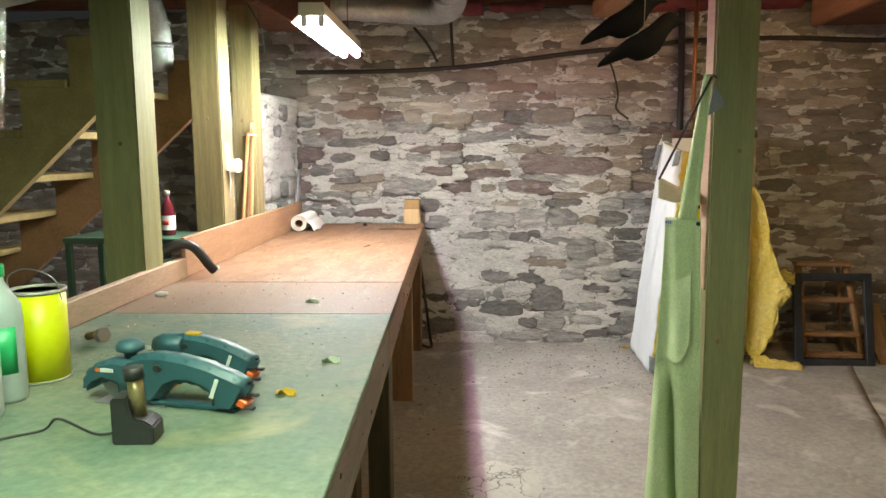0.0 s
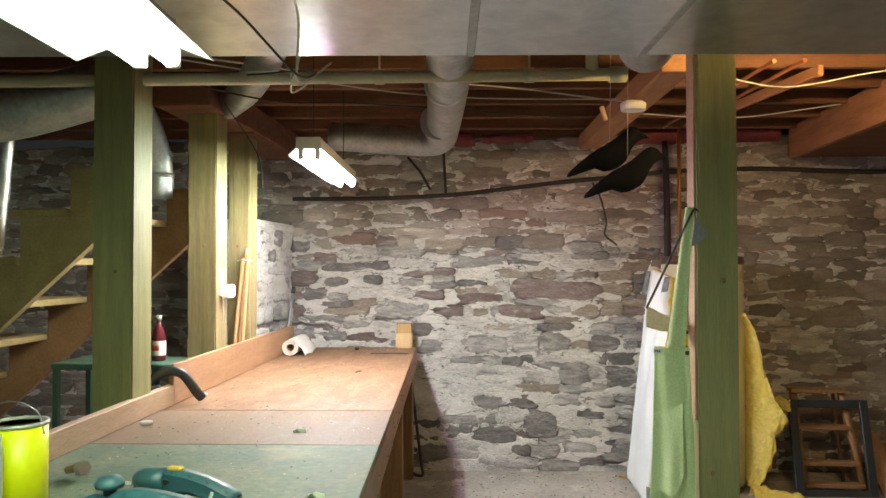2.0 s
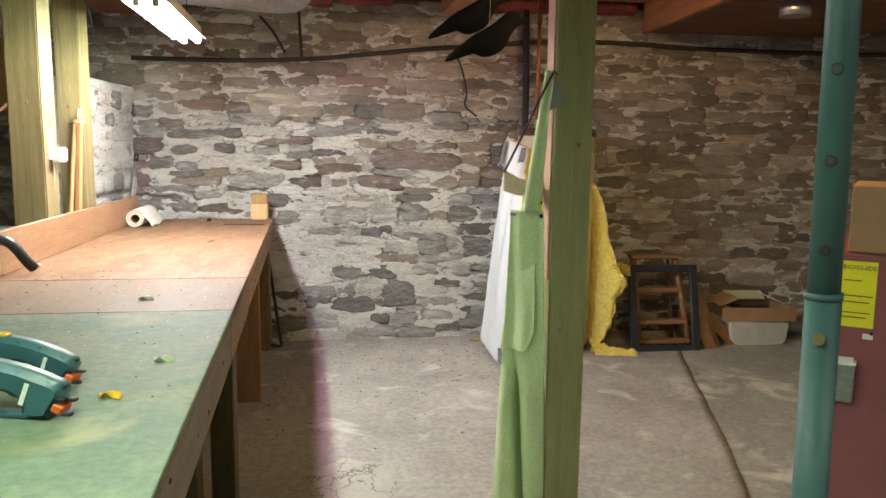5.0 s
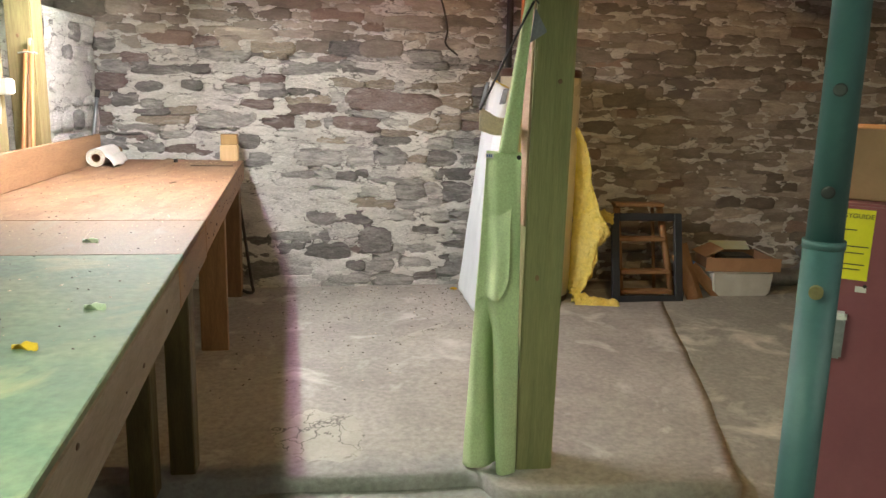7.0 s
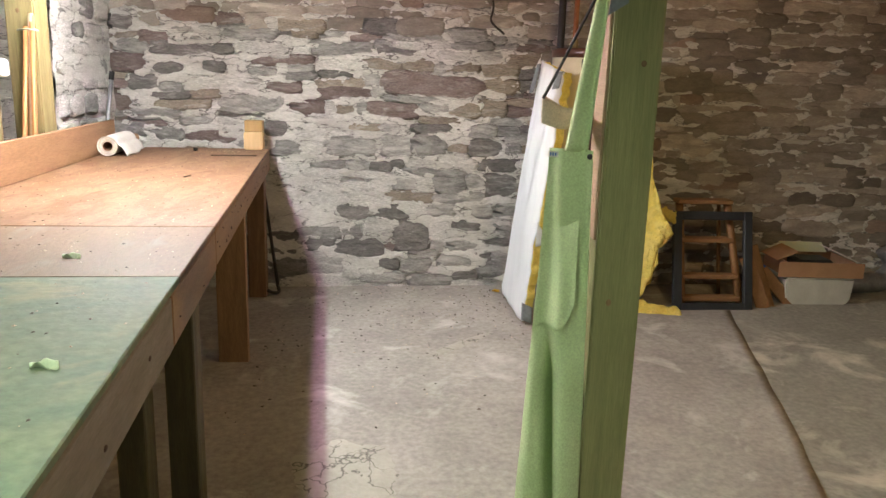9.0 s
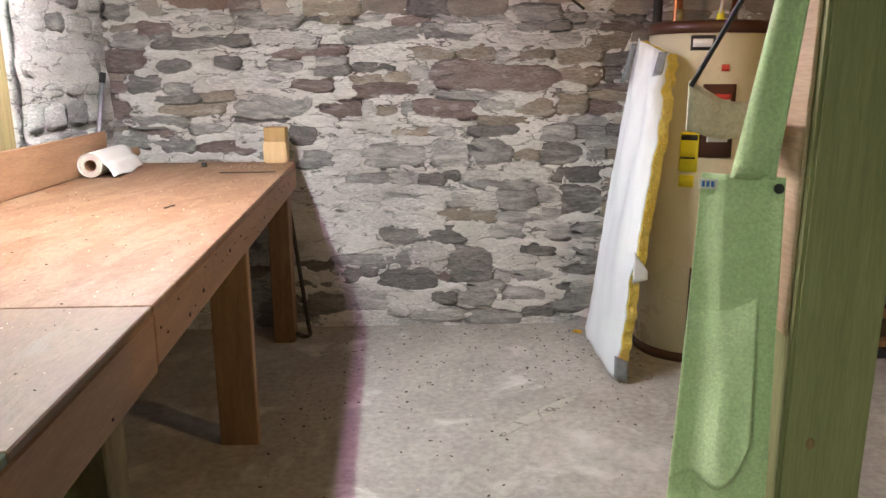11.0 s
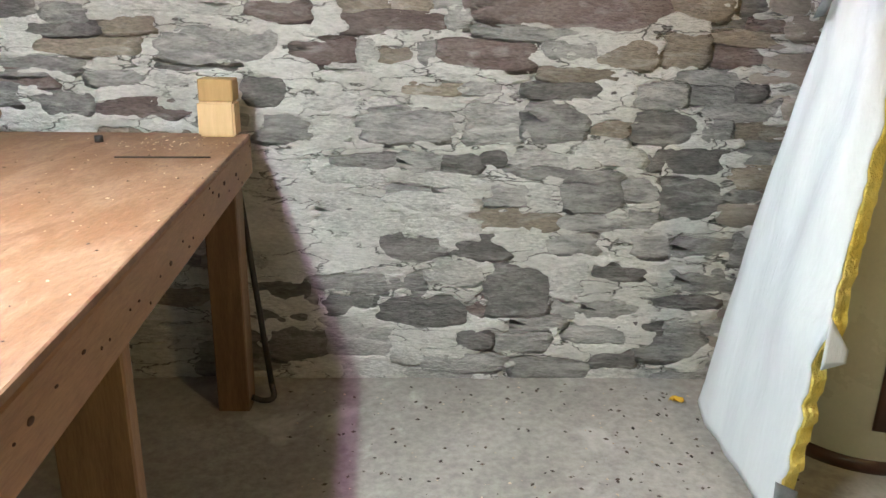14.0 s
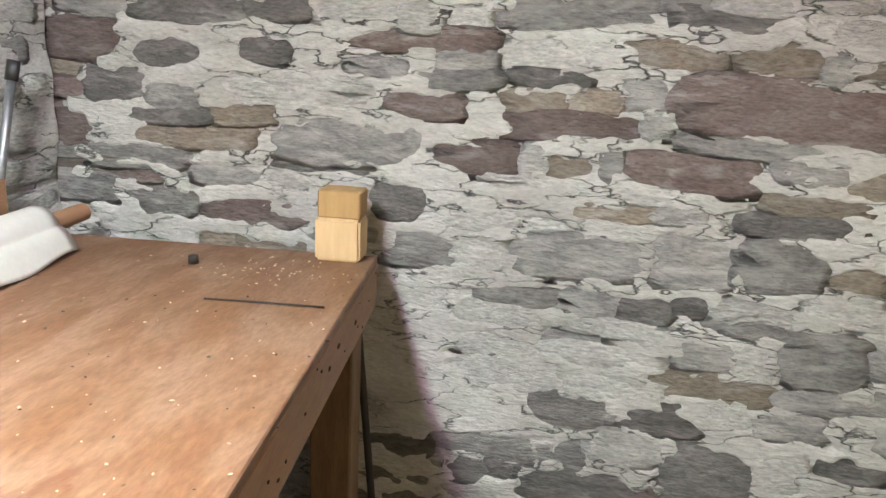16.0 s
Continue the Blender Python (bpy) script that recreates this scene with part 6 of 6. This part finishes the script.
wires = (([(-0.95, 3.5, 2.47), (-0.2, 3.9, 2.44), (0.5, 4.3, 2.47), (1.2, 4.7, 2.46)], WIRE_W), ([(-1.0, 3.7, 2.50), (0.1, 4.4, 2.46), (1.3, 4.9, 2.52)], WIRE_W), ([(1.45, 4.2, 2.50), (1.9, 4.4, 2.46), (2.3, 4.3, 2.50), (2.9, 4.1, 2.54)], WIRE_W),
         ([(1.3, 5.2, 2.50), (1.9, 5.3, 2.48), (2.5, 5.2, 2.53)], WIRE_W), ([(-0.25, 2.25, 2.30), (-0.2, 2.5, 2.27), (-0.12, 2.8, 2.17), (-0.14, 3.05, 2.25), (-0.5, 3.4, 2.33)], CABLE), ([(0.0, 2.2, 2.31), (-0.06, 2.6, 2.29), (-0.13, 2.85, 2.16), (-0.1, 3.15, 2.3)], WIRE_W),
         ([(-0.45, 3.9, 2.45), (-0.3, 3.7, 2.40), (-0.35, 3.5, 2.28), (-0.3, 3.45, 2.42)], WIRE_W), ([(-0.95, 4.3, 2.42), (-0.88, 4.6, 2.2), (-0.95, 4.9, 2.05), (-1.05, 5.2, 2.1)], CABLE), ([(-1.0, 3.6, 2.40), (-0.6, 4.0, 2.36), (-0.2, 4.4, 2.42), (0.9, 4.9, 2.42)], CABLE))
for pts, material in wires:
    single("loose_wire", tube(bend(pts, 8), 0.004, 6), material, "thin sagging electric wire under the joists" if material is CABLE else "thin pale sagging wire under the joists", "wire", group="ceiling wires")


# ---- litter ----
def litter(name, n, region, size, material, label, seed):
    rg = random.Random(seed)
    v, f = [], []
    for _ in range(n):
        x, y, z = region(rg)
        a, s_ = rg.uniform(0, 6.3), size * rg.uniform(0.4, 1.5)
        k = len(v)
        c, d = math.cos(a) * s_, math.sin(a) * s_
        v += [(x + c, y + d, z), (x - d * 0.6, y + c * 0.6, z), (x - c, y - d, z), (x + d * 0.6, y - c * 0.6, z), (x, y, z + s_ * 0.5)]
        f += [(k, k + 1, k + 4), (k + 1, k + 2, k + 4), (k + 2, k + 3, k + 4), (k + 3, k, k + 4)]
    me = bpy.data.meshes.new(name)
    me.from_pydata(v, [], f)
    me.materials.append(material)
    tagged(new(name, me), label, "litter", kind="stuff")


def on_floor(rg):
    x, y = rg.uniform(-0.1, 1.6), rg.triangular(4.0, 6.28, 6.2)
    return x, y, ground_z(x, y) + 0.003


def on_bench(rg):
    y = rg.uniform(2.2, 6.1)
    return rg.uniform(-0.9, 0.02) - (y - 3.7) * 0.07, y, BT + 0.001


litter("floor_crumbs", 330, on_floor, 0.0075, DEBRIS, "dark crumbs and grit scattered on the concrete", 1)
litter("floor_chips", 170, on_floor, 0.005, SAWDUST, "pale chips scattered on the concrete", 2)
litter("bench_crumbs", 300, on_bench, 0.004, DEBRIS, "dark crumbs scattered on the bench", 3)
litter("bench_chips", 320, on_bench, 0.0036, SAWDUST, "pale wood chips scattered on the bench", 4)
litter("corner_chips", 60, lambda rg: (rg.gauss(-0.40, 0.08), rg.gauss(6.02, 0.05), BT + 0.001), 0.004, SAWDUST, "wood crumbs near the bench corner", 5)
single("wire_offcut", tube([(-0.462, 5.786, BT + 0.003), (-0.33, 5.80, BT + 0.003), (-0.199, 5.812, BT + 0.003)], 0.0025, 6), IRON, "thin dark wire offcut on the bench", "wire")
single("hex_nut", lathe([(0.014, 0), (0.014, 0.02), (0.006, 0.021)], seg=6), IRON, "small black nut on the bench", "nut", pose(-0.613, 6.031, BT))
single("bent_nail", tube(bend([(-0.372, 4.855, BT + 0.003), (-0.362, 4.875, BT + 0.004), (-0.366, 4.895, BT + 0.003), (-0.352, 4.912, BT + 0.003)], 4), 0.002, 6), IRON, "bent rusty nail on the bench", "nail")
for x, y, material, lab in ((-0.02, 2.22, LEAFY, "curled yellow paper scrap"), (0.02, 2.50, GREENLEAF, "crumpled pale green scrap"), (-0.25, 3.28, GREENLEAF, "wispy green scrap"), (1.32, 6.12, LEAFY, "yellow fibre scrap on the floor")):
    single("scrap", sheet(lambda u, v: Vector((0.045 * (u - 0.5), 0.022 * (v - 0.5) + 0.01 * math.sin(u * 5), 0.006 + 0.008 * math.sin(u * 6 + v * 4))), 8, 5, 0.001), material, lab + " lying flat", "scrap", pose(x, y, BT if y < 6 else 0.03, 0, 0, 25))


# ---- wall stones ----
stub_wall()


def set_stones():
    near, rest = [], []
    for s in LAID:
        (near if -1.25 < s[0] < 1.6 and s[1] < 1.75 and len(near) < 300 else rest).append(s)
    for x, z, w, h, tone, proud, tilt, k in near:
        o = new("stone", STONES[tone][k])
        o.parent = WALL_N
        o.matrix_basis = Matrix.LocRotScale((x, wall_base(x, z) - proud, z), Euler((radians(-2.5), radians(tilt), 0)), (w + 0.036, 1.0, h + 0.030))
    for tone in ST:
        v_all, f_all = [], []
        for x, z, w, h, tn, proud, tilt, k in rest:
            if tn != tone:
                continue
            v, f = stone_shape(1000 + k * 7 + int((x + z) * 10))
            w, h = w + 0.036, h + 0.030
            base, y0 = len(v_all), wall_base(x, z) - proud
            c, s_ = math.cos(radians(tilt)), math.sin(radians(tilt))
            v_all += [(x + (a * w * c + b * h * s_), y0 + d, z + (b * h * c - a * w * s_)) for a, d, b in v]
            f_all += [tuple(base + i for i in q[::-1]) for q in f]
        me = bpy.data.meshes.new("rubble")
        me.from_pydata(v_all, [], f_all)
        me.materials.append(STONE_REST if tone in ("grey", "tan") else REST[tone])
        me.polygons.foreach_set("use_smooth", [True] * len(f_all))
        o = new("rubble", me)
        o.parent = WALL_N
        tagged(o, kind="stuff")


REST = {
    "dark": mat("dark_rubble", (0.17, 0.145, 0.125), (0.26, 0.225, 0.19), 0.9, scale=8, fine=55, bump=0.8, island=0.3, stretch=(1, 1, 2.6), world_space=True),
    "red": mat("red_rubble", (0.21, 0.15, 0.125), (0.28, 0.215, 0.18), 0.9, scale=8, fine=55, bump=0.8, island=0.3, stretch=(1, 1, 2.6), world_space=True),
    "pale": mat("pale_rubble", (0.42, 0.38, 0.33), (0.32, 0.29, 0.25), 0.9, scale=7, fine=55, bump=0.8, island=0.25, stretch=(1, 1, 2.6), world_space=True),
}
set_stones()
